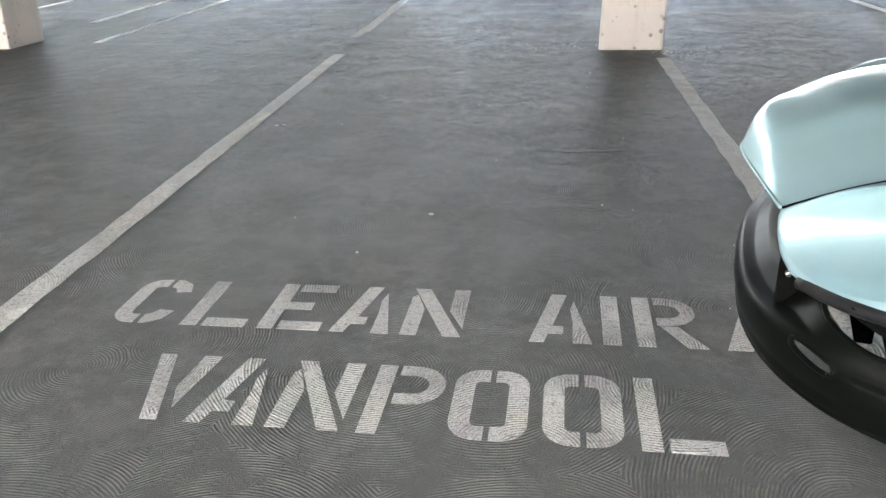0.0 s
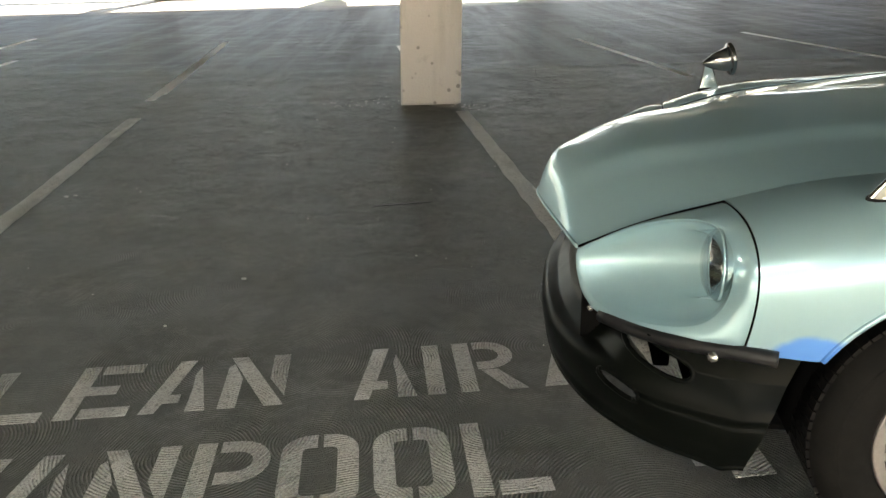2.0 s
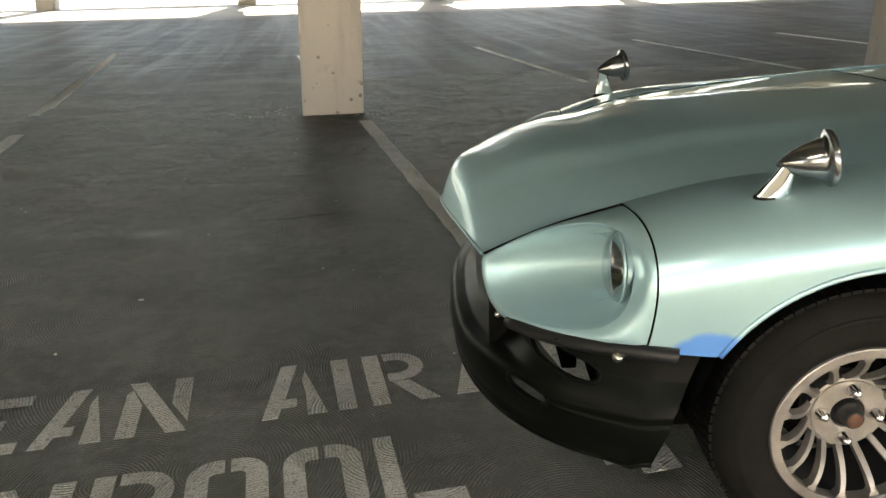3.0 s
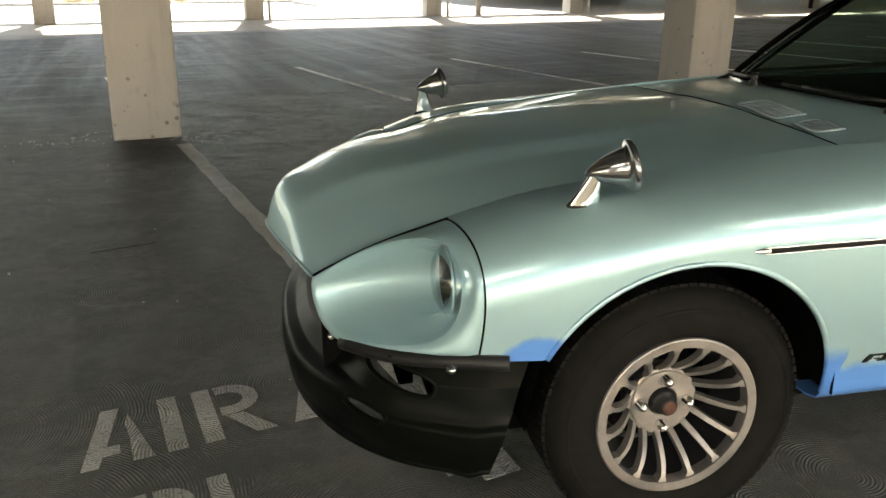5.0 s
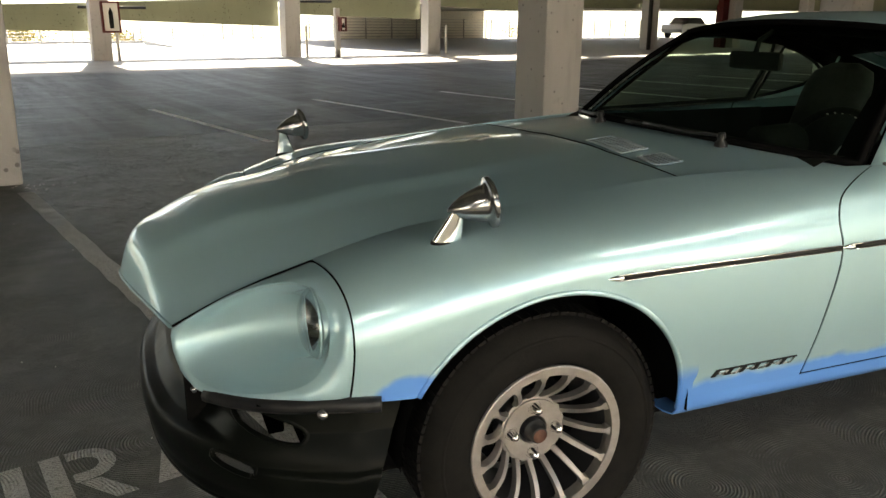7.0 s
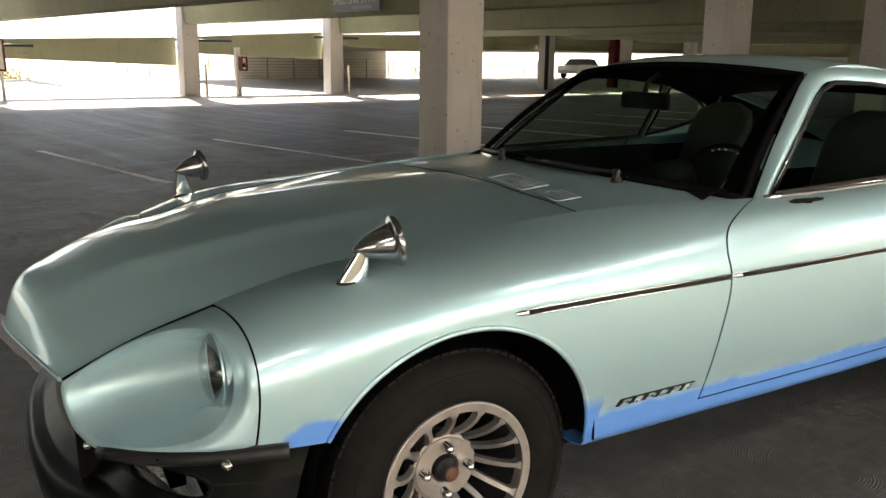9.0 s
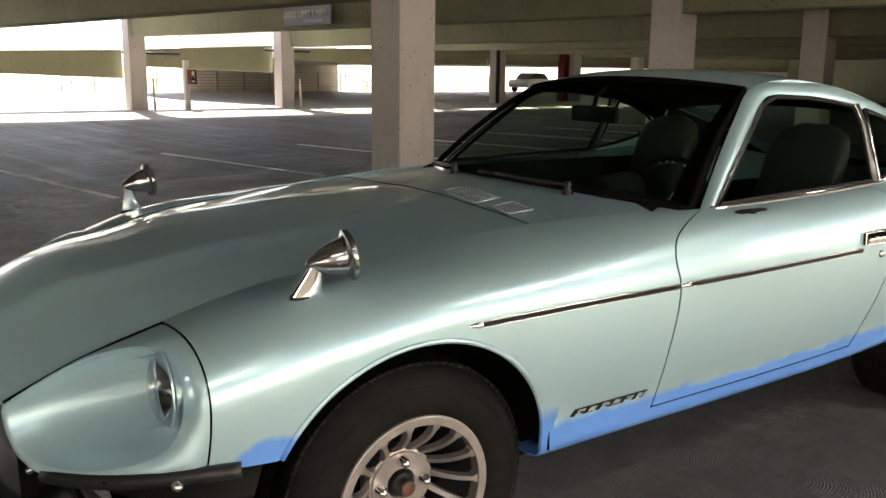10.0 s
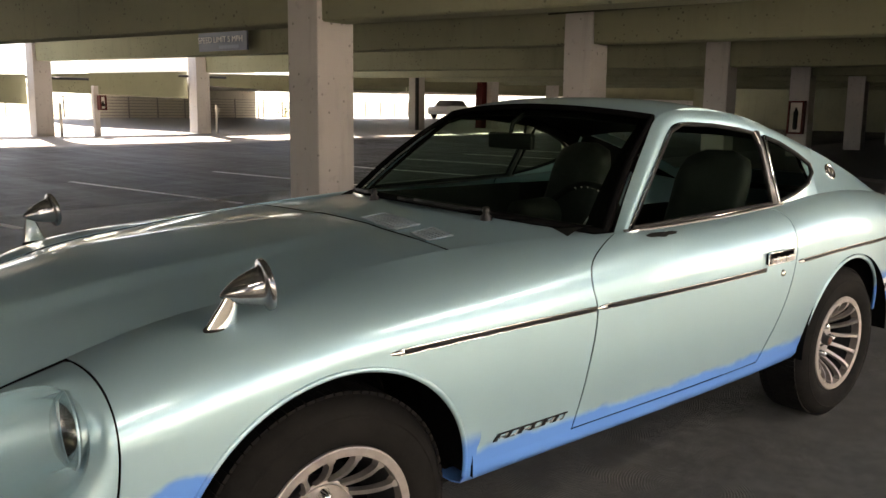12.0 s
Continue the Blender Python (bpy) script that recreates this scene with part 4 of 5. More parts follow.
both("lamp_nacelle", grid(lambda k, u: nacelle_skin(int(k), u), range(NR + 1), np.linspace(0, 1, 9)), M_PAINT, "painted headlamp nacelle")
LENS_C, LENS_R = Vector((-0.492, -0.652, 0.634)), 0.071
ring_l = [LENS_C + Vector((0.0, -cos(-pi + 2 * pi * (k + 0.5) / NR) * LENS_R, sin(-pi + 2 * pi * (k + 0.5) / NR) * LENS_R)) for k in range(NR)]


def scoop_skin(k, u):
    a, b = ring_s[k % NR], ring_l[k % NR]
    rim = a + Vector((0.012, 0.010, 0)) * smooth01(0, 0.12, u)
    p = rim.lerp(b, u)
    mid = Vector((-0.52, -0.50, 0.60))
    return p + (mid - p) * 0.27 * math.sin(pi * u) * (1 - 0.35 * u)


both("lamp_scoop", grid(lambda k, u: scoop_skin(int(k), u), range(NR + 1), [0, 0.03, 0.06, 0.1, 0.15, 0.22, 0.3, 0.4, 0.5, 0.6, 0.7, 0.8, 0.9, 1.0]), M_PAINT, "deep painted scoop round the headlamp", solid=0)
for side in (-1, 1):
    c = Vector((LENS_C.x - 0.004, side * -LENS_C.y, LENS_C.z))
    fm = Matrix.Translation(c) @ Matrix.Rotation(radians(90), 4, "Z") @ Matrix.Scale(LENS_R / 0.088, 4)      # lathe axis forward
    lamp = part("headlamp", lathe([(0.0900, 0.000), (0.0905, 0.003), (0.0890, 0.005), (0.0875, 0.004), (0.087, 0.002)], fm, 40), M_PAINT, car, "round sealed headlamp with a thin painted rim")
    part("lens", lathe([(0.088, 0.005), (0.076, 0.020), (0.055, 0.031), (0.028, 0.037), (0.0, 0.039)], fm, 40), M_CLEAR, lamp, "clear ribbed lens")
    part("reflector", lathe([(0.088, 0.003), (0.064, -0.020), (0.032, -0.036), (0.0, -0.040)], fm, 40), M_CHROME, lamp, "bright reflector bowl")
    part("bulb", lathe([(0.0, -0.01), (0.012, -0.012), (0.016, -0.024), (0.010, -0.042)], fm, 16), M_SATIN, lamp)

# roof, pillars, tail
rail_y = curve_of([1.290, 1.335, 1.42, 1.75, 2.165, 2.55, 2.97, 3.10], [0.522, 0.527, 0.525, 0.530, 0.545, 0.550, 0.550, 0.535])
rail_z = curve_of([1.290, 1.335, 1.42, 1.75, 2.165, 2.55, 2.97, 3.10], [1.186, 1.193, 1.212, 1.204, 1.108, 0.998, 0.845, 0.79])


def roof(u, t):
    x0 = screen_top(t).x
    x = x0 + (2.18 - x0) * u
    xe = 1.340 + (2.18 - 1.340) * u
    return (x, t * rail_y(xe), rail_z(xe) + 0.042 * (1 - abs(t) ** 2.6) * smooth01(-0.35, 0.45, u) + 0.032 * (1 - t * t) * (1 - smooth01(-0.2, 0.3, u)))


rf_ob = part("roof", grid(roof, np.linspace(0, 1, 20), np.linspace(-1, 1, 31), True), M_PAINT, car, "light blue roof panel")
mod = rf_ob.modifiers.new("thickness", "SOLIDIFY")
mod.thickness, mod.offset = 0.012, 1
crisp(rf_ob)


def hatch(u, t):
    x = 2.185 + (3.10 - 2.185) * u
    return (x, t * (rail_y(x) - 0.004), rail_z(x) + 0.040 * (1 - abs(t) ** 2.6))


hatch_us, hatch_ts = np.linspace(0, 1, 24), np.linspace(-1, 1, 25)
hv_, hf_ = grid(hatch, hatch_us, hatch_ts, True)
keep = [f for f in hf_ if not (0.10 < (sum(hv_[i].x for i in f) / 4 - 2.185) / 0.915 < 0.72 and abs(sum(hv_[i].y for i in f) / 4) < 0.44)]
glass_f = [f for f in hf_ if f not in set(keep)]
part("hatch", (hv_, keep), M_PAINT, car, "light blue sloping rear hatch")
part("rear_glass", ([v + Vector((0, 0, -0.004)) for v in hv_], glass_f), M_GLASS, car, "sloping rear window")

RAIL_O = [(0.965, -0.672, 0.860), (1.09, -0.618, 0.985), (1.22, -0.567, 1.105), (1.318, -0.532, 1.186), (1.42, -0.525, 1.212), (1.58, -0.526, 1.213), (1.75, -0.530, 1.204), (1.95, -0.537, 1.165), (2.165, -0.545, 1.108), (2.30, -0.548, 1.072)]
RAIL_I = [(1.003, -0.690, 0.866), (1.115, -0.652, 0.965), (1.235, -0.608, 1.070), (1.330, -0.574, 1.148), (1.405, -0.562, 1.174), (1.58, -0.562, 1.170), (1.75, -0.566, 1.153), (1.95, -0.580, 1.112), (2.10, -0.600, 1.060), (2.185, -0.618, 1.018)]
ro, ri = spline(RAIL_O, 56), spline(RAIL_I, 56)


def rail(k, u):
    p = ro[int(k)].lerp(ri[int(k)], u)
    return p + Vector((0, -0.010 * math.sin(pi * u), 0.004 * math.sin(pi * u)))


both("roof_rail", grid(rail, range(56), np.linspace(0, 1, 7)), M_PAINT, "screen pillar and roof rail in body colour", solid=0)

# panel behind the quarter window down to the shoulder
Q_EDGE = [(2.185, -0.618, 1.018), (2.182, -0.630, 0.990), (2.150, -0.648, 0.960), (2.09, -0.662, 0.938), (1.98, -0.674, 0.912), (1.86, -0.688, 0.890)]
qe = spline(Q_EDGE, 30)


def sail(k, u):
    """From the roof rail down to the shoulder, behind the window."""
    x = 2.185 + (3.08 - 2.185) * k / 39
    top = Vector((x, -rail_y(max(x, 2.19)), rail_z(max(x, 2.19))))
    low = Vector((x, -seam_y(x), seam_z(x)))
    w = smooth01(0, 1, u)
    p = top.lerp(low, u)
    sag = -0.022 * math.sin(pi * u) * (1 - smooth01(2.3, 2.9, x))
    return p + Vector((0, -sag * 0.4, 0))


both("sail_panel", grid(sail, range(40), np.linspace(0, 1, 12)), M_PAINT, "smooth rear pillar panel", solid=0)
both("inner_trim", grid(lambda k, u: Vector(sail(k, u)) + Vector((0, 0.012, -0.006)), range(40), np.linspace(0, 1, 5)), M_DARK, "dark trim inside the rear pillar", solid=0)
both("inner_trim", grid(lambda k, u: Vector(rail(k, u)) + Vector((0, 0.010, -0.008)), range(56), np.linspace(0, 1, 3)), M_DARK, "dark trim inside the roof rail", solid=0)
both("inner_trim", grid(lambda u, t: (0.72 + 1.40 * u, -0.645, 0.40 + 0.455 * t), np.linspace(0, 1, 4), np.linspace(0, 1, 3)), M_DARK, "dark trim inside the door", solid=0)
# wedge between quarter window and shoulder
def wedge(k, u):
    q = qe[29 - int(k)]
    x = q.x
    return q.lerp(Vector((x, -seam_y(x), seam_z(x))), u)


both("window_shoulder", grid(wedge, range(30), np.linspace(0, 1, 5)), M_PAINT, "narrow painted panel under the quarter window", solid=0)
def tail(u, t):
    x = 3.10 + 0.06 * math.sin(pi * u)
    top, low = rail_z(3.1) + 0.02, 0.40
    return (x, t * 0.56, top + (low - top) * u)


part("tail_panel", grid(tail, np.linspace(0, 1, 8), np.linspace(-1, 1, 11)), M_PAINT, car, "upright tail panel")

M_WAIST = alloy_mat("dull_trim", (0.16, 0.16, 0.16), 0.4)
# glass
def screen(u, t):
    p = screen_base(t).lerp(screen_top(t), u)
    return p + Vector((-0.018, 0, 0.014)) * math.sin(pi * u)


windscreen = part("windscreen", grid(screen, np.linspace(0, 1, 14), np.linspace(-0.985, 0.985, 25), True), M_GLASS, car, "raked tinted windscreen")
edge_path = [Vector(screen(0.015, t)) for t in np.linspace(-0.98, 0.98, 30)] + [Vector(screen(u, 0.98)) for u in np.linspace(0.04, 0.96, 14)] + [Vector(screen(0.985, t)) for t in np.linspace(0.98, -0.98, 30)] + [Vector(screen(u, -0.98)) for u in np.linspace(0.96, 0.04, 14)]
part("screen_seal", tube([p + Vector((-0.004, 0, 0.004)) for p in edge_path], 0.011, 6, True), M_DARK, windscreen, "black rubber seal")
part("screen_band", grid(lambda u, t: Vector(screen(0.90 + 0.10 * u, t)) + Vector((0.004, 0, -0.004)), np.linspace(0, 1, 3), np.linspace(-0.98, 0.98, 25), True), M_DARK, windscreen, "dark band along the top")
part("chrome_strip", tube([Vector(screen(-0.012, t)) + Vector((-0.012, 0, 0.006)) for t in np.linspace(0.50, 0.985, 14)], 0.006, 6), M_CHROME, windscreen, "bright lower trim")

for sgn in (-1, 1):
    part("pillar_trim", grid(lambda u, t: Vector(screen(u, sgn * t)) + Vector((0.012, 0, -0.010)), np.linspace(0, 1, 12), np.linspace(0.885, 0.985, 4), sgn > 0), M_DARK, windscreen, "dark trim inside the screen pillar")
WIN_D = [(1.012, -0.692, 0.874), (1.12, -0.652, 0.965), (1.24, -0.608, 1.066), (1.335, -0.574, 1.145), (1.41, -0.563, 1.168), (1.58, -0.563, 1.164), (1.73, -0.567, 1.150), (1.825, -0.574, 1.136), (1.838, -0.60, 1.08), (1.822, -0.64, 0.99), (1.800, -0.682, 0.893)]
WIN_Q = [(1.848, -0.684, 0.897), (1.868, -0.640, 0.99), (1.884, -0.602, 1.08), (1.893, -0.582, 1.122), (1.99, -0.588, 1.098), (2.10, -0.603, 1.054), (2.168, -0.620, 1.015), (2.160, -0.637, 0.985), (2.10, -0.655, 0.948), (1.98, -0.672, 0.918)]


def pane(name, pts, label, side):
    pts = [Vector((p[0], p[1] * -side, p[2])) for p in pts]
    c = sum(pts, Vector()) / len(pts)
    n = len(pts)
    ob = part(name, (pts + [c], [(i, (i + 1) % n, n) for i in range(n)]), M_GLASS, car, label, True)
    part("rubber", tube([p + Vector((0, 0.004 * -side * -1, 0)) for p in pts], 0.008, 6, True, up=Vector((0, 1, 0))), M_RUBBER, ob, "black glazing rubber")
    big = [c + (p - c) * 1.035 + Vector((0, side * 0.008, 0)) for p in pts]
    part("chrome_frame", tube(big, 0.0030, 6, True, up=Vector((0, 1, 0))), M_CHROME, ob, "thin bright frame")
    return ob


for side in (-1, 1):
    pane("door_window", WIN_D, "tinted door window", side)
    pane("quarter_window", WIN_Q, "tinted quarter window", side)
    s = -side
    pil = [Vector((p[0], p[1] * s, p[2])) for p in ((1.822, -0.690, 0.888), (1.832, -0.655, 0.97), (1.850, -0.606, 1.075), (1.860, -0.572, 1.140))]
    part("centre_pillar", tube(pil, 0.018, 6, flat=0.5, up=Vector((0, 1, 0))), M_WAIST, car, "dull trim between the side windows")
    part("waist_trim", tube([Vector((x, s * -(seam_y(x) + 0.004), seam_z(x) + 0.004)) for x in np.linspace(0.985, 1.86, 24)], 0.007, 6), M_WAIST, car, "dull waist trim under the side window")

# shut lines
SEAM = 0.0029
def line_part(name, path, wide=SEAM):
    return part(name, tube(path, wide, 5), M_DARK, car)


for side in (-1, 1):
    line_part("shut_line", [flank_point(nose_joint(s), s, side, 0.0003) for s in np.linspace(0, 2, 40)], 0.0011)
    line_part("shut_line", [flank_point(door_front(s), s, side, 0.0004) for s in np.linspace(0, 2, 50)])
    line_part("shut_line", [flank_point(door_rear(s), s, side, 0.0004) for s in np.linspace(0, 2, 40)])
    line_part("shut_line", [Vector((x, side * (half_w(x) - 0.30 * (belt_z(x) - 0.366) ** 2 + 0.0005), 0.365)) for x in np.linspace(0.708, 1.64, 20)])
    line_part("shut_line", [Vector((x, side * (seam_y(x)), seam_z(x) - 0.0005)) for x in np.linspace(-0.757, 0.44, 50)], 0.0032)
line_part("shut_line", [Vector(bonnet(1, t)) + Vector((0.003, 0, -0.0005)) for t in np.linspace(-0.99, 0.99, 50)], 0.003)

# trim strips on the flanks
def trim_strip(x0, x1, side):
    n = 22
    path = [Vector((x, side * (half_w(x) + 0.004), 0.7005 + 0.004 * smooth01(1.3, 2.4, x))) for x in np.linspace(x0, x1, n)]
    t = part("side_trim", tube(path, [0.004] + [0.0066] * (n - 2) + [0.006], 8, up=Vector((0, 1, 0))), M_RUBBER, car, "black rubber strip in a bright carrier")
    part("carrier", tube([p + Vector((0, -side * -0.003, 0.0064)) for p in path], 0.0018, 6), M_CHROME, t)
    part("carrier", tube([p + Vector((0, -side * -0.003, -0.0064)) for p in path], 0.0012, 6), M_CHROME, t)
    part("cap", lathe([(0.0, -0.022), (0.004, -0.016), (0.007, -0.004), (0.007, 0.012)], Matrix.Translation(path[0]) @ Matrix.Rotation(radians(-90), 4, "Z") @ pose(0, 0, 0), 12), M_CHROME, t, "bright pointed end cap")


for side in (-1, 1):
    trim_strip(0.115, 0.744, side)
    trim_strip(0.772, 1.585, side)
    trim_strip(1.832, 2.75, side)

# door furniture
for side in (-1, 1):
    y = side * (half_w(1.66) + 0.004)
    h = part("door_handle", box((1.585, min(y, y + side * 0.010), 0.718), (1.742, max(y, y + side * 0.010), 0.756), 0.004), M_DARK, car, "bright lift-up door handle in a dark recess", smooth=False)
    part("flap", box((1.594, min(y, y + side * 0.020), 0.722), (1.740, max(y, y + side * 0.020), 0.740), 0.004), M_SATIN, h, smooth=False)
    part("surround", tube([Vector((px, y + side * 0.010, pz)) for px, pz in ((1.585, 0.718), (1.742, 0.718), (1.742, 0.756), (1.585, 0.756))], 0.003, 6, True, up=Vector((0, 1, 0))), M_CHROME, h)
    part("lock", lathe([(0.0, 0.010), (0.008, 0.010), (0.012, 0.006), (0.013, -0.004)], Matrix.Translation((1.705, side * (half_w(1.7) + 0.001), 0.676)) @ Matrix.Rotation(pi if side < 0 else 0, 4, "X"), 16), M_CHROME, car, "round door lock")

# black scar where a door mirror sat
sc = []
rnd = random.Random(4)
for t in np.linspace(0, 2 * pi, 28, endpoint=False):
    sc.append((1.102 + 0.070 * cos(t) * (1 + rnd.uniform(-0.1, 0.1)), 0.0150 * sin(t) * (1 + rnd.uniform(-0.3, 0.3))))
def scar(u, k):
    x = 1.102 + (sc[int(k)][0] - 1.102) * u
    s = 0.17 + sc[int(k)][1] * u * 4.2
    y, z = flank(x, s)
    return (x, -(y + 0.0065), z + 0.0025)
part("mirror_scar", grid(scar, [0.02, 0.6, 1.0], list(range(28)) + [0]), M_RUBBER, car, "rough black patch where a mirror was removed")

# badge on the lower wing, as plain slanted bars
def badge_bar(x0, x1, z0, z1):
    slant = 0.75
    x0, x1 = 0.412 + (x0 - 0.412) * 1.08, 0.412 + (x1 - 0.412) * 1.08
    z0, z1 = 0.409 + (z0 - 0.408) * 0.74, 0.409 + (z1 - 0.408) * 0.74
    vs = [Vector((x + slant * (z - 0.405), -(half_w(x) - 0.30 * (belt_z(x) - z) ** 2 + o), z)) for o in (0.0, 0.0085) for x, z in ((x0, z0), (x1, z0), (x1, z1), (x0, z1))]
    return vs, [(3, 2, 1, 0), (4, 5, 6, 7), (0, 1, 5, 4), (1, 2, 6, 5), (2, 3, 7, 6), (3, 0, 4, 7)]


badge = part("wing_badge", badge_bar(0.412, 0.640, 0.4285, 0.4320), M_RUBBER, car, "slim dark badge of slanted bars", smooth=False)
for i in range(6):
    x = 0.412 + i * 0.038
    part("bar", badge_bar(x, x + 0.010, 0.4080, 0.4282), M_RUBBER, badge, smooth=False)
    part("bar", badge_bar(x + 0.0125, x + 0.030, 0.4080 if i % 2 else 0.4160, 0.4125 if i % 2 else 0.4205), M_SATIN, badge, smooth=False)
    part("bar", badge_bar(x + 0.0305, x + 0.0345, 0.4090, 0.4282), M_SATIN, badge, smooth=False)

for side in (-1, 1):
    p = Vector(sail(int(39 * (2.415 - 2.185) / 0.895), 0.48))
    p.y = abs(p.y) * side
    rot = Matrix.Translation(p + Vector((0, side * 0.002, 0.001))) @ Matrix.Rotation(radians(28) * side, 4, "X") @ (Matrix.Rotation(pi, 4, "Z") if side < 0 else Matrix())
    b = part("pillar_badge", lathe([(0.034, 0.0), (0.034, 0.006), (0.029, 0.008), (0.027, 0.004), (0.0, 0.004)], rot, 28), M_CHROME, car, "round badge with a dark centre")
    part("disc", lathe([(0.026, 0.0055), (0.0, 0.0065)], rot, 24), M_RUBBER, b)
    part("emblem", lathe([(0.009, 0.0070), (0.013, 0.0078), (0.016, 0.0070)], rot, 16), M_SATIN, b)

# black lip spoiler on the tail and pale side markers
def spoiler(u, t):
    x = 3.04 + 0.17 * u - 0.05 * t * t
    return (x, 0.545 * t, 0.800 + 0.085 * u ** 1.3 + 0.02 * (1 - t * t))


sp = part("rear_spoiler", grid(spoiler, np.linspace(0, 1, 7), np.linspace(-1, 1, 21), True), M_BLACK, car, "black lip spoiler on the tail")
mod = sp.modifiers.new("thickness", "SOLIDIFY")
mod.thickness, mod.offset = 0.016, 0
for side in (-1, 1):
    ym = half_w(2.68) - 0.30 * (belt_z(2.68) - 0.49) ** 2 + 0.002
    mk = part("side_marker", box((2.635, side * ym - 0.006, 0.462), (2.735, side * ym + 0.006, 0.520), 0.004), M_PALE, car, "pale side marker", smooth=False)
    for i in range(3):
        part("bar", box((2.655 + i * 0.022, side * (ym + 0.006) - 0.002, 0.474), (2.667 + i * 0.022, side * (ym + 0.006) + 0.002, 0.498)), M_RUBBER, mk, smooth=False)

# wing mirrors: a bullet on a raked stalk
FOOT_Y = 0.668


def flank_height(x, y):
    """The height of the flank's upper part at half width y."""
    return min((flank(x, s) for s in np.linspace(0, 1, 60)), key=lambda p: abs(p[0] - y))[1]


def wing_mirror(side, foot_x, head, tilt, turn):
    foot = Vector((foot_x, side * FOOT_Y, flank_height(foot_x, FOOT_Y) + 0.001))
    top = head + Vector((-0.036, 0, -0.012))

    def strut(u, a):
        c = foot.lerp(top, u)
        long, wide = 0.036 - 0.022 * u, 0.013 - 0.005 * u
        return c + Vector((long * cos(a), wide * sin(a), 0))

    vs, fs = grid(strut, [0, 0.06, 0.2, 0.4, 0.6, 0.8, 1.0], np.linspace(0, 2 * pi, 21))
    mirror = part("wing_mirror", (vs, fs), M_CHROME, car, "chrome bullet mirror on a raked stalk")
    part("gasket", lathe([(0.0, 0.004), (0.024, 0.004), (0.026, 0.0), (0.026, -0.010)], Matrix.Translation(foot) @ Matrix.Rotation(radians(90 - 14 * side), 4, "X") @ Matrix.Diagonal((1.4, 1, 0.70, 1)), 24), M_RUBBER, mirror, "black base gasket")
    ax = Matrix.Translation(head) @ Matrix.Rotation(radians(-90 + turn), 4, "Z") @ Matrix.Rotation(radians(tilt), 4, "X")
    part("shell", lathe([(0.0, -0.057), (0.004, -0.0555), (0.013, -0.044), (0.023, -0.027), (0.031, -0.007), (0.036, 0.010), (0.0385, 0.020), (0.039, 0.026), (0.050, 0.029), (0.054, 0.032), (0.054, 0.040), (0.048, 0.044)], ax, 40), M_SHELL, mirror, "polished cone-shaped shell")
    part("mirror_glass", lathe([(0.046, 0.041), (0.0, 0.042)], ax, 32), M_MIRROR, mirror, "round mirror glass")


wing_mirror(-1, -0.214, Vector((-0.162, -0.682, 0.853)), 9, -8)
wing_mirror(1, -0.292, Vector((-0.268, 0.655, 0.862)), 9, 8)

# air dam
ND, MD = 180, 60
DAM = spline([(-0.818, 0, 0), (-0.814, -0.13, 0), (-0.796, -0.27, 0), (-0.760, -0.40, 0), (-0.706, -0.52, 0), (-0.632, -0.625, 0), (-0.545, -0.702, 0), (-0.445, -0.752, 0), (-0.352, -0.775, 0)], ND + 1)


def dam(k, v):
    """k along the plan line from the middle to the arch, v 0 at the foot to 1 at the upper edge."""
    f = k / ND
    p = DAM[int(k)]
    a, b = DAM[max(int(k) - 1, 0)], DAM[min(int(k) + 1, ND)]
    d = (b - a).normalized()
    out = Vector((d.y, -d.x, 0))
    if out.x > 0 and f < 0.8:
        out = -out
    out = Vector((-abs(d.y), -abs(d.x), 0)) if f < 0.99 else out
    z0 = 0.213 + 0.030 * smooth01(0.3, 1, f) + 0.012 * smooth01(0.9, 1.0, f)
    z1 = 0.425 + 0.045 * smooth01(0.25, 0.6, f) + 0.015 * smooth01(0.6, 1, f)
    z = z0 + (z1 - z0) * v
    lipo = 0.006 * (1 - smooth01(0.0, 0.16, v)) + 0.020 * math.sin(pi * min(v / 0.75, 1.0)) - 0.055 * smooth01(0.45, 1.0, v) * (1 - 0.75 * smooth01(0.35, 0.7, f))
    lipo -= 0.012 * smooth01(0.40, 0.46, v) * smooth01(0.5, 0.8, f)
    lipo -= 0.024 * smooth01(0.55, 0.61, v) * (1 - smooth01(0.46, 0.60, f))
    q = p + out * lipo
    q.x -= 0.080 * (1 - v) * smooth01(0.76, 1.0, f)
    q.z = z
    return q


dv, df = grid(lambda k, v: dam(int(k), v), range(ND + 1), np.linspace(0, 1, MD + 1))


def in_hole(f):
    k = sum(i // (MD + 1) for i in f) / 4 / ND
    v = sum(i % (MD + 1) for i in f) / 4 / MD
    big = abs((k - 0.65) / 0.110) ** 2.6 + abs((v - 0.79 + (k - 0.65) * 0.7) / 0.105) ** 2.6 < 1
    slit = abs((k - 0.590) / 0.062) ** 2.4 + abs((v - 0.43 + (k - 0.59) * 0.5) / 0.062) ** 2.4 < 1
    return big or slit


dam_faces = [f for f in df if not in_hole(f)]


def dam_ring(kc, vc, ka, va, slope, power, n=48):
    """The rolled rim of an opening in the dam."""
    out = []
    for i in range(n):
        a = 2 * pi * i / n
        ck, cv = math.copysign(abs(cos(a)) ** (2 / power), cos(a)), math.copysign(abs(sin(a)) ** (2 / power), sin(a))
        kk = kc + ka * ck
        out.append(dam(round(kk * ND), min(max(vc - slope * (kk - kc) + va * cv, 0), 1)))
    return out
full_v, full_f = joined((dv, dam_faces), mirrored((dv, dam_faces)))
dam_ob = part("air_dam", (full_v, full_f), M_DAM, car, "black plastic front air dam with side ducts")
mod = dam_ob.modifiers.new("thickness", "SOLIDIFY")
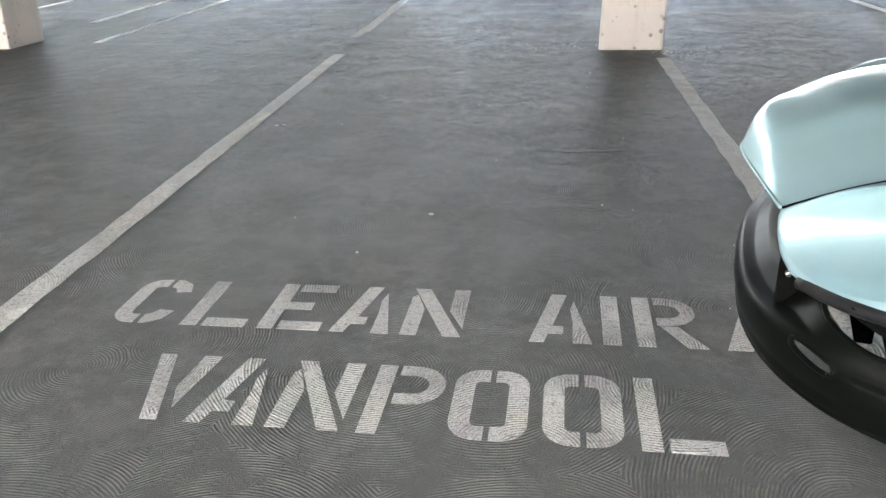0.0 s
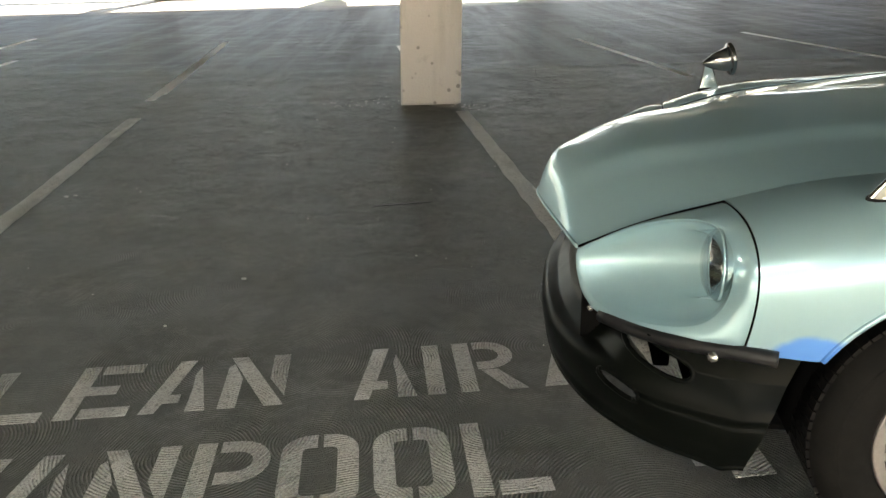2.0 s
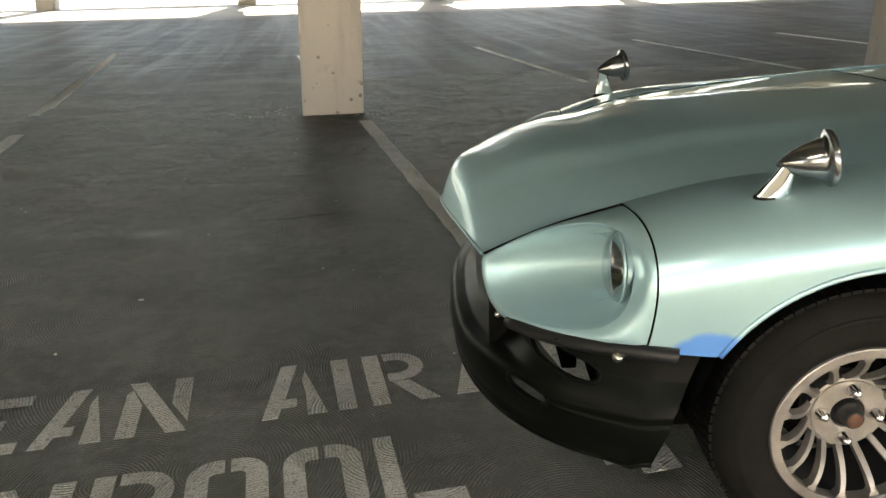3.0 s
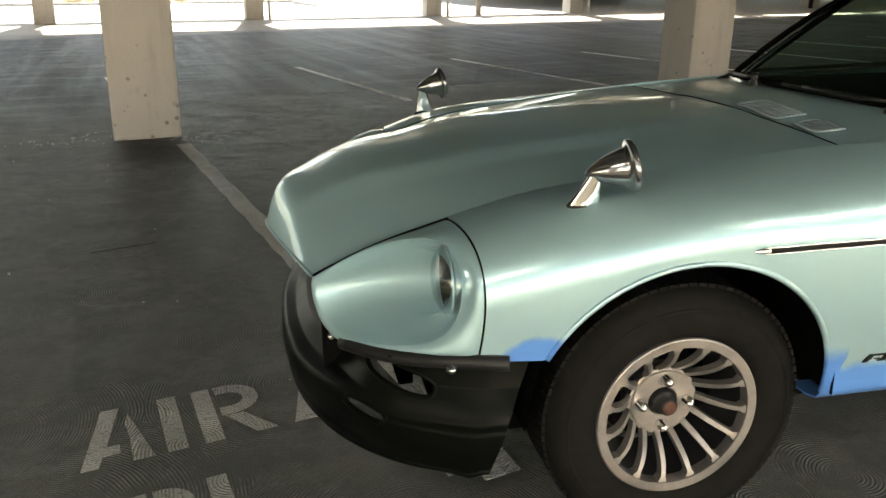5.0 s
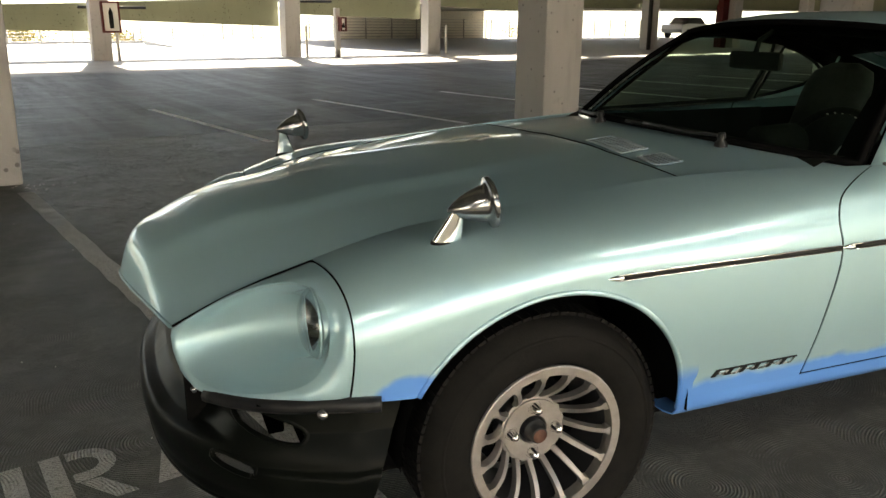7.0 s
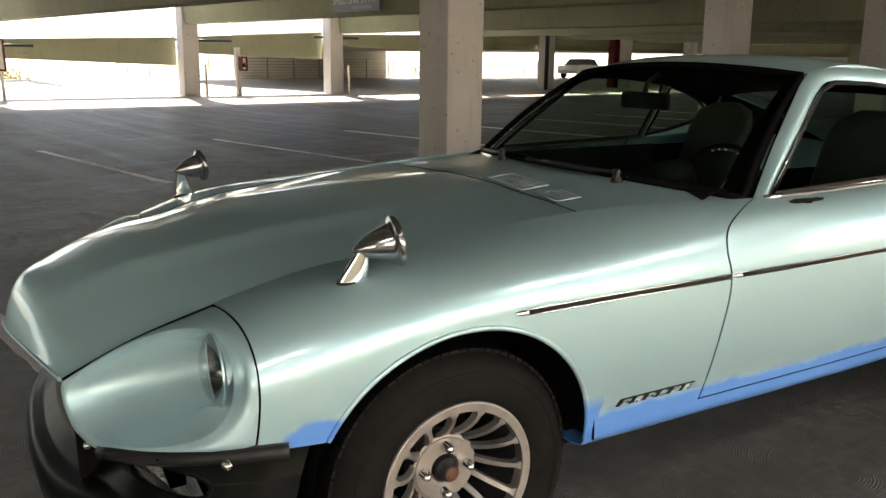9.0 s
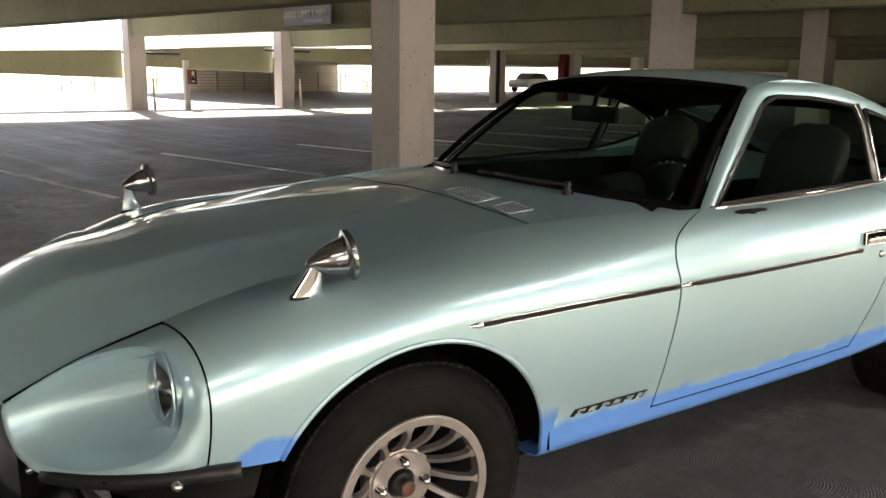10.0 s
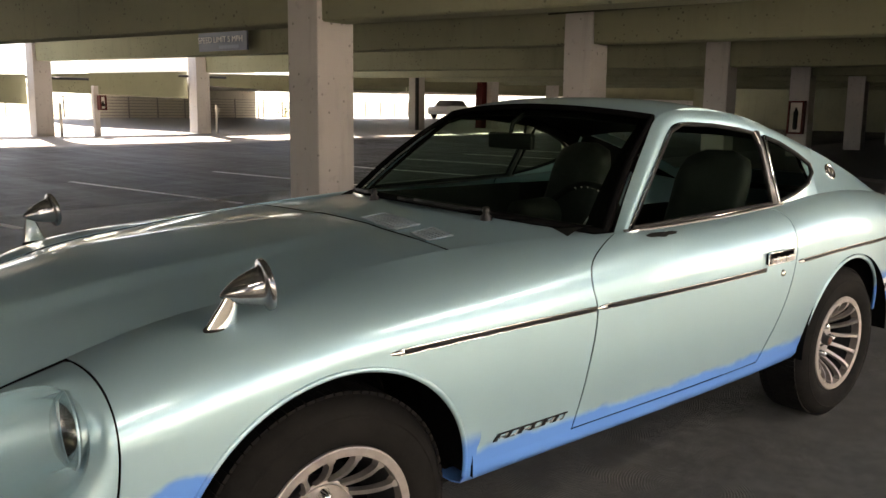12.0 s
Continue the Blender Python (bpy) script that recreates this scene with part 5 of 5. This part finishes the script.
mod.thickness, mod.offset = 0.008, 0
crisp(dam_ob)
for ring in (dam_ring(0.65, 0.79, 0.110, 0.105, 0.7, 2.6), dam_ring(0.59, 0.43, 0.062, 0.062, 0.5, 2.4)):
    part("duct_rim", tube(ring, 0.0065, 6, True), M_DAM, dam_ob)
    part("duct_rim", tube([Vector((p.x, -p.y, p.z)) for p in ring], 0.0065, 6, True), M_DAM, dam_ob)
part("lip", tube([Vector((q.x, sgn * q.y, q.z)) for sgn, rng in ((-1, range(ND, -1, -2)), (1, range(2, ND + 1, 2))) for q in [dam(k_, 0.0) * 1.0 for k_ in rng] for q in [Vector((q.x, -q.y, q.z))]], 0.008, 8), M_DAM, dam_ob)
# shelf above the dam: bracket strip with its bolt
for side in (-1, 1):
    pts = spline([(-0.705, -0.520, 0.452), (-0.64, -0.605, 0.462), (-0.565, -0.680, 0.476), (-0.47, -0.742, 0.490), (-0.395, -0.772, 0.492)], 18)
    strip = part("bracket_strip", tube([Vector((p.x, p.y * -side, p.z)) for p in pts], 0.016, 8, flat=1.0), M_BLACK, car, "black bracket strip under the wing")
    part("bolt", lathe([(0.0, 0.010), (0.006, 0.010), (0.009, 0.004), (0.012, 0.001), (0.012, -0.006)], Matrix.Translation((-0.505, side * 0.742, 0.476)) @ Matrix.Rotation(pi if side < 0 else 0, 4, "X"), 10), M_SATIN, strip, "steel bolt")
    part("bolt", lathe([(0.0, 0.010), (0.006, 0.010), (0.008, 0.002)], Matrix.Translation((-0.728, side * 0.485, 0.455)) @ Matrix.Rotation(pi if side < 0 else 0, 4, "X"), 8), M_SATIN, strip, "steel bolt")
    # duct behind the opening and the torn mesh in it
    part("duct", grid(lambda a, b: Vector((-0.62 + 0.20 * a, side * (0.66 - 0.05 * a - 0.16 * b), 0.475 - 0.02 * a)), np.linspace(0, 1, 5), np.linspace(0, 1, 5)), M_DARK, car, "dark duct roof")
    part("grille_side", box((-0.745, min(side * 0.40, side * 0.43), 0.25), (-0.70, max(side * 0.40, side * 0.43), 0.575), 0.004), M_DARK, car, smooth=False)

# opening under the bonnet: near-black boxes behind it stand in for deep shade
part("nose_filler", box((-0.56, -0.36, 0.24), (-0.52, 0.36, 0.60), 0.006), M_DARK, car, "near-black box giving the nose opening its shade", smooth=False)
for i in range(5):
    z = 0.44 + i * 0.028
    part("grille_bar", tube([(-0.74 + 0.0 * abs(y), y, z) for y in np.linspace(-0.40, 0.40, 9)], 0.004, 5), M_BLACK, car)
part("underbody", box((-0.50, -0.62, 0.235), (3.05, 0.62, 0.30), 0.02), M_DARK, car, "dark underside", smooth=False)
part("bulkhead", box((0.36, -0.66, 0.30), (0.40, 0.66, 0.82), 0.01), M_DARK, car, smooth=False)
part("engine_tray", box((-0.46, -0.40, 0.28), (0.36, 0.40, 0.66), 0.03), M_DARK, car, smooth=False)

# wheel wells
def well(x0, zc, r, side):
    vs, fs = grid(lambda t, y: (x0 - r * cos(t), side * y, zc + r * sin(t)), np.linspace(-0.02, pi + 0.02, 25), [0.775, 0.70, 0.60, 0.50, 0.42])
    vs2, fs2 = grid(lambda t, q: (x0 - r * q * cos(t), side * 0.42, zc + r * q * sin(t)), np.linspace(-0.02, pi + 0.02, 25), [0.05, 0.5, 1.0])
    return joined((vs, fs), (vs2, fs2))


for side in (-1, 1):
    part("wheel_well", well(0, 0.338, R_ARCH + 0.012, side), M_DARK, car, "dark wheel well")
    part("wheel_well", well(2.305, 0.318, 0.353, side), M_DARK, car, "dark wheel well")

# wheels
def vane(k, n, r0, r1, y_in, y_out):
    """One curved vane of the turbine wheel."""
    a = 2 * pi * k / n
    vs = []
    steps = 12
    for i in range(steps + 1):
        t = i / steps
        r = r0 + (r1 - r0) * t
        ang = a + 0.05 * (1 - t)
        half = 0.0060 / r * (1.10 - 0.30 * t + 0.8 * smooth01(0.86, 0.92, t))
        yo = y_in + (y_out - y_in) * (1 - (1 - t) ** 2.0)
        for da, y in ((-half, yo), (half, yo), (half * 1.3, yo + 0.020), (-half * 1.3, yo + 0.020)):
            vs.append(Vector((r * cos(ang + da), y, r * sin(ang + da))))
    fs = []
    for i in range(steps):
        for q in range(4):
            fs.append((i * 4 + q, i * 4 + (q + 1) % 4, (i + 1) * 4 + (q + 1) % 4, (i + 1) * 4 + q))
    return vs, fs


def wheel(x, side, turn, label):
    """A wheel about its hub; its outer face looks to minus y before it is turned to its side."""
    w = part("wheel", lathe([(0.150, 0.10), (0.165, 0.02), (0.168, -0.035), (0.172, -0.050)], Matrix(), 56), M_BLACK, car, label)
    w.matrix_basis = pose(x, side * 0.690, HW) @ (Matrix.Rotation(pi, 4, "Z") if side > 0 else Matrix()) @ Matrix.Rotation(turn, 4, "Y")
    t0 = [(0.180, 0.125), (0.215, 0.138), (0.262, 0.132), (0.290, 0.112), (0.302, 0.085), (0.3045, 0.03), (0.302, -0.018), (0.290, -0.046), (0.266, -0.064), (0.238, -0.070), (0.212, -0.068), (0.196, -0.060), (0.186, -0.050), (0.180, -0.044)]
    tyre = part("tyre", lathe(t0, Matrix(), 96), M_TYRE, w, "worn black tyre")
    part("bead_ring", lathe([(0.262, -0.0665), (0.259, -0.0695), (0.255, -0.0680)], Matrix(), 72), M_TYRE, tyre)
    b = bmesh.new()
    for i in range(84):
        a = 2 * pi * i / 84
        for yy, off in ((0.095, 0), (0.055, 0.5), (0.015, 0), (-0.018, 0.5)):
            m = Matrix.Rotation(-(a + off * 2 * pi / 84), 4, "Y") @ pose(0.3035, yy, 0)
            box((-0.006, -0.0165, -0.0092), (0.0016, 0.0165, 0.0092), 0, b, m)
    tr = part("tread", b, M_TYRE, tyre, smooth=False)
    part("rim", lathe([(0.167, -0.030), (0.167, -0.0585), (0.168, -0.060), (0.186, -0.061), (0.1885, -0.0595), (0.190, -0.055), (0.189, -0.046), (0.184, -0.040)], Matrix(), 96), M_ALLOY, w, "machined outer rim", smooth=False)
    SH = pose(0, 0.050, 0)
    part("disc", lathe([(0.0, 0.020), (0.034, 0.020), (0.0345, -0.034), (0.036, -0.0375), (0.075, -0.0375), (0.0765, -0.034), (0.083, -0.033), (0.084, -0.010), (0.080, 0.012)], SH, 48), M_ALLOY, w, "flat hub disc", smooth=False)
    hub = part("hub", lathe([(0.030, 0.0), (0.029, -0.044), (0.026, -0.048), (0.021, -0.050), (0.0205, -0.068), (0.018, -0.071), (0.0, -0.072)], SH, 28), M_BLACK, w, "dark hub")
    part("hub_end", lathe([(0.0170, -0.0722), (0.014, -0.0745), (0.0, -0.0750)], SH, 20), M_RUST, hub, "rusty hub end")
    for i in range(4):
        a = pi / 4 + i * pi / 2 + pi / 4
        m = pose(0.057 * cos(a), 0.050, 0.057 * sin(a))
        part("lug_nut", lathe([(0.0, -0.066), (0.007, -0.064), (0.0110, -0.058), (0.0118, -0.040), (0.0135, -0.037), (0.0135, -0.034)], m, 10), M_CHROME, w, "chrome lug nut")
        part("nut_pocket", lathe([(0.0165, -0.0380), (0.0155, -0.0370), (0.0120, -0.0368)], m, 16), M_BLACK, w)
    for i in range(15):
        part("vane", vane(i, 15, 0.078, 0.170, 0.018, -0.056), M_ALLOY, w, smooth=False)
    part("brake", lathe([(0.0, 0.075), (0.120, 0.075), (0.125, 0.080), (0.125, 0.095)], Matrix(), 36), M_DARK, w, "dark brake disc")
    return w


for x in (0.0, 2.305):
    for side in (-1, 1):
        wheel(x, side, 0.0 if x else 0.02, "slotted alloy wheel with curved vanes")

# cabin
part("cabin_floor", box((0.62, -0.62, 0.30), (2.9, 0.62, 0.36), 0.02), M_DARK, car, smooth=False)
part("rear_deck", box((2.02, -0.58, 0.36), (2.95, 0.58, 0.70), 0.03), M_DARK, car, "dark luggage deck", smooth=False)
dash = part("dashboard", grid(lambda u, t: (0.80 + 0.30 * u, t * 0.62, 0.845 + 0.035 * math.sin(pi * min(u * 1.3, 1)) - 0.20 * smooth01(0.75, 1.0, u)), np.linspace(0, 1, 12), np.linspace(-1, 1, 21), True), M_CABIN, car, "black padded dashboard")
part("binnacle", lathe([(0.0, -0.10), (0.055, -0.10), (0.060, 0.03), (0.052, 0.05)], Matrix.Translation((1.04, -0.30, 0.865)) @ Matrix.Rotation(radians(-90), 4, "Z"), 24), M_CABIN, dash)
for side in (-1, 1):
    part("door_card", grid(lambda u, t: (1.0 + 0.85 * u, side * (0.655 - 0.02 * t), 0.42 + 0.44 * t), np.linspace(0, 1, 5), np.linspace(0, 1, 4)), M_CABIN, car, "black inner door panel")


def seat(side):
    y = side * 0.345
    s = part("seat", box((1.42, y - 0.22, 0.44), (1.90, y + 0.22, 0.58), 0.05), M_CLOTH, car, "dark grey bucket seat")

    def back(u, a):
        h = 0.50 + 0.56 * u
        w = 0.165 - 0.010 * math.sin(pi * u) - 0.035 * smooth01(0.70, 1.0, u) ** 2
        x = 1.80 + 0.20 * u
        d = 0.065 * (1 - 0.35 * u)
        e = 0.55
        cx, cy = math.copysign(abs(cos(a)) ** e, cos(a)), math.copysign(abs(sin(a)) ** e, sin(a))
        top = 1 - smooth01(0.93, 1.0, u) * 0.55
        return (x + d * cx * top, y + w * cy * top, h)

    vs, fs = grid(back, np.linspace(0, 1, 18), np.linspace(0, 2 * pi, 25))
    fs.append(tuple(17 * 25 + i for i in range(24)))
    part("backrest", (vs, fs), M_CLOTH, s, "high backrest with rounded head")


seat(-1)
seat(1)
wheel_c = Vector((1.215, -0.30, 0.785))
sw_m = Matrix.Translation(wheel_c) @ Matrix.Rotation(radians(-68), 4, "Y")
sw = part("steering_wheel", tube([sw_m @ Vector((0.182 * cos(t), 0.182 * sin(t), 0)) for t in np.linspace(0, 2 * pi, 56, endpoint=False)], 0.013, 8, True), M_CABIN, car, "black three-spoke steering wheel")
for t in (radians(90), radians(210), radians(330)):
    part("spoke", tube([sw_m @ Vector((0, 0, -0.02)), sw_m @ Vector((0.175 * cos(t), 0.175 * sin(t), 0))], 0.010, 6), M_SATIN, sw)
for i in range(40):
    t = 2 * pi * i / 40
    part("rim_hole", tube([sw_m @ Vector((0.170 * cos(t), 0.170 * sin(t), 0.006)), sw_m @ Vector((0.170 * cos(t), 0.170 * sin(t), 0.013))], 0.0022, 5), M_SATIN, sw)
part("column_tube", tube([wheel_c + Vector((0, 0, -0.02)), wheel_c + Vector((-0.22, 0, -0.10))], 0.03, 10), M_CABIN, sw)
rv = part("cabin_mirror", box((1.17, -0.115, 1.065), (1.195, 0.115, 1.125), 0.012), M_CABIN, car, "black rear-view mirror on a stalk", smooth=False)
part("stalk", tube([(1.18, 0, 1.12), (1.19, 0.0, 1.16), (1.245, 0.0, 1.19)], 0.009, 8), M_CABIN, rv)

part("headliner", grid(lambda u, t: Vector(roof(u, t)) + Vector((0, 0, -0.030)), np.linspace(0.02, 1, 10), np.linspace(-0.98, 0.98, 13)), M_CABIN, car, "dark headliner")

# wipers parked along the foot of the screen
for t0, t1 in ((-0.52, 0.10), (0.30, 0.86)):
    base = screen_base(t0) + Vector((-0.035, 0, 0.004))
    wp = part("wiper", lathe([(0.0, 0.034), (0.010, 0.032), (0.013, 0.018), (0.009, 0.012), (0.018, 0.004), (0.020, -0.012)], Matrix.Translation(base) @ Matrix.Rotation(radians(90), 4, "X"), 14), M_BLACK, car, "black windscreen wiper")
    line = [screen_base(t0 + (t1 - t0) * u) for u in np.linspace(0, 1, 9)]
    part("arm", tube([base + Vector((0, 0, 0.024))] + [p + Vector((-0.026 + 0.012 * i / 8, 0, 0.020)) for i, p in enumerate(line)][2:7], 0.005, 6), M_BLACK, wp)
    part("blade", tube([p + Vector((-0.010, 0, 0.015)) for p in line[2:]], 0.006, 6), M_RUBBER, wp)


# ---------------------------------------------------------------- lamps of the deck
M_TUBE = glow_mat("lamp_tube", (1.0, 0.96, 0.88), 9.0)
for s, n in ((-1.57, -8.3), (2.87, -8.3), (7.3, -8.3)):
    lampf = thing("ceiling_lamp", "short ceiling lamp with a glowing diffuser", "lamp", ROW @ pose(s, n, 2.78), "deck lamps")
    part("housing", box((-0.64, -0.11, 0.02), (0.64, 0.11, 0.10), 0.01), M_PALE, lampf, smooth=False)
    part("diffuser", box((-0.60, -0.08, -0.02), (0.60, 0.08, 0.025), 0.01), M_TUBE, lampf, "glowing diffuser", smooth=False)



# ---------------------------------------------------------------- outside: trees and a parked car beyond the ramp
def leaf_mat():
    k = Mat("dry_leaves", rough=0.7)
    i = k.node("ShaderNodeNewGeometry")
    k.base(k.ramp(i.outputs["Random Per Island"], (0.0, (0.10, 0.11, 0.025)), (0.5, (0.22, 0.18, 0.04)), (1.0, (0.34, 0.24, 0.06))))
    return k.m


M_LEAF = leaf_mat()
M_BARK = plastic_mat("bark", (0.07, 0.055, 0.04), 0.9)


def tree_data(seed):
    rnd = random.Random(seed)
    h = rnd.uniform(6.5, 8.5)
    trunk = [tube([(0, 0, 0), (0.1, 0.05, h * 0.3), (0.0, 0.1, h * 0.6), (0.1, 0, h * 0.9)], [0.22, 0.17, 0.10, 0.03], 8)]
    clumps = []
    for i in range(9):
        a, z0 = rnd.uniform(0, 2 * pi), h * rnd.uniform(0.3, 0.7)
        r = rnd.uniform(1.2, 2.4)
        tip = Vector((r * cos(a), r * sin(a), z0 + rnd.uniform(0.6, 2.0)))
        trunk.append(tube([(0, 0.05, z0), tuple(tip * 0.5 + Vector((0, 0, z0 * 0.5 + 0.1))), tuple(tip)], [0.08, 0.05, 0.015], 6))
        clumps.append((tip, rnd.uniform(0.8, 1.3)))
    clumps += [(Vector((rnd.gauss(0, 0.6), rnd.gauss(0, 0.6), h * rnd.uniform(0.7, 1.0))), rnd.uniform(0.8, 1.2)) for _ in range(5)]
    vs, fs = [], []
    for c, r in clumps:
        for _ in range(170):
            d = Vector((rnd.gauss(0, 1), rnd.gauss(0, 1), rnd.gauss(0, 0.75))).normalized() * r * rnd.uniform(0.35, 1.0)
            u = Vector((rnd.gauss(0, 1), rnd.gauss(0, 1), rnd.gauss(0, 1))).normalized()
            w = u.orthogonal().normalized()
            s = rnd.uniform(0.07, 0.14)
            k = len(vs)
            vs += [c + d - u * s, c + d + w * s * 0.6, c + d + u * s, c + d - w * s * 0.6]
            fs.append((k, k + 1, k + 2, k + 3))
    return joined(*trunk), (vs, fs)


rnd = random.Random(23)
for i, (s, n) in enumerate(((34, 60), (41, 66), (49, 58), (57, 64), (66, 60), (76, 66), (88, 62), (5, 62), (-4, 68), (13, 66))):
    td, ld = tree_data(40 + i)
    tree = thing("tree", "small tree with sparse yellowing leaves beyond the deck", "tree", ROW @ pose(s, n, -3.0), "trees outside")
    foot = (DECK @ ROW @ pose(s, n, 0)).translation
    tree.matrix_basis = pose(foot.x, foot.y, -3.4)
    part("trunk", td, M_BARK, tree)
    part("crown", ld, M_LEAF, tree, "sparse yellow green leaves", smooth=False)


def far_car(m):
    c = thing("parked_car", "pale silver saloon parked in the sun beyond the ramp", "car", m)
    silver = Mat("silver_paint", (0.26, 0.27, 0.29), 0.3, 0.4, Coat_Weight=0.6).m
    side = [(-2.1, 0.35), (2.1, 0.35), (2.2, 0.6), (2.15, 0.85), (1.3, 0.95), (-1.3, 1.0), (-2.1, 0.9), (-2.2, 0.6)]
    vs, fs = prism(side, -0.85, 0.85)
    part("body", ([Vector((v.x, v.z, v.y)) for v in vs], [f[::-1] for f in fs]), silver, c, smooth=False)
    top = [(-1.5, 0.97), (1.0, 0.93), (0.45, 1.36), (-0.9, 1.40)]
    vs, fs = prism(top, -0.70, 0.70)
    cab = part("cabin", ([Vector((v.x, v.z, v.y)) for v in vs], [f[::-1] for f in fs]), M_BLACK, c, "dark glazed cabin", smooth=False)
    part("roof", box((-0.88, -0.66, 1.385), (0.44, 0.66, 1.43), 0.02), silver, cab, smooth=False)
    for x in (-1.35, 1.35):
        for y in (-0.84, 0.84):
            part("wheel", lathe([(0.0, -0.1), (0.2, -0.1), (0.31, -0.08), (0.32, 0.08), (0.2, 0.1), (0.0, 0.1)], pose(x, y, 0.32), 20), M_RUBBER, c)


far_car(ROW @ pose(46.0, 33.0, 0.36, 0, 0, 8))
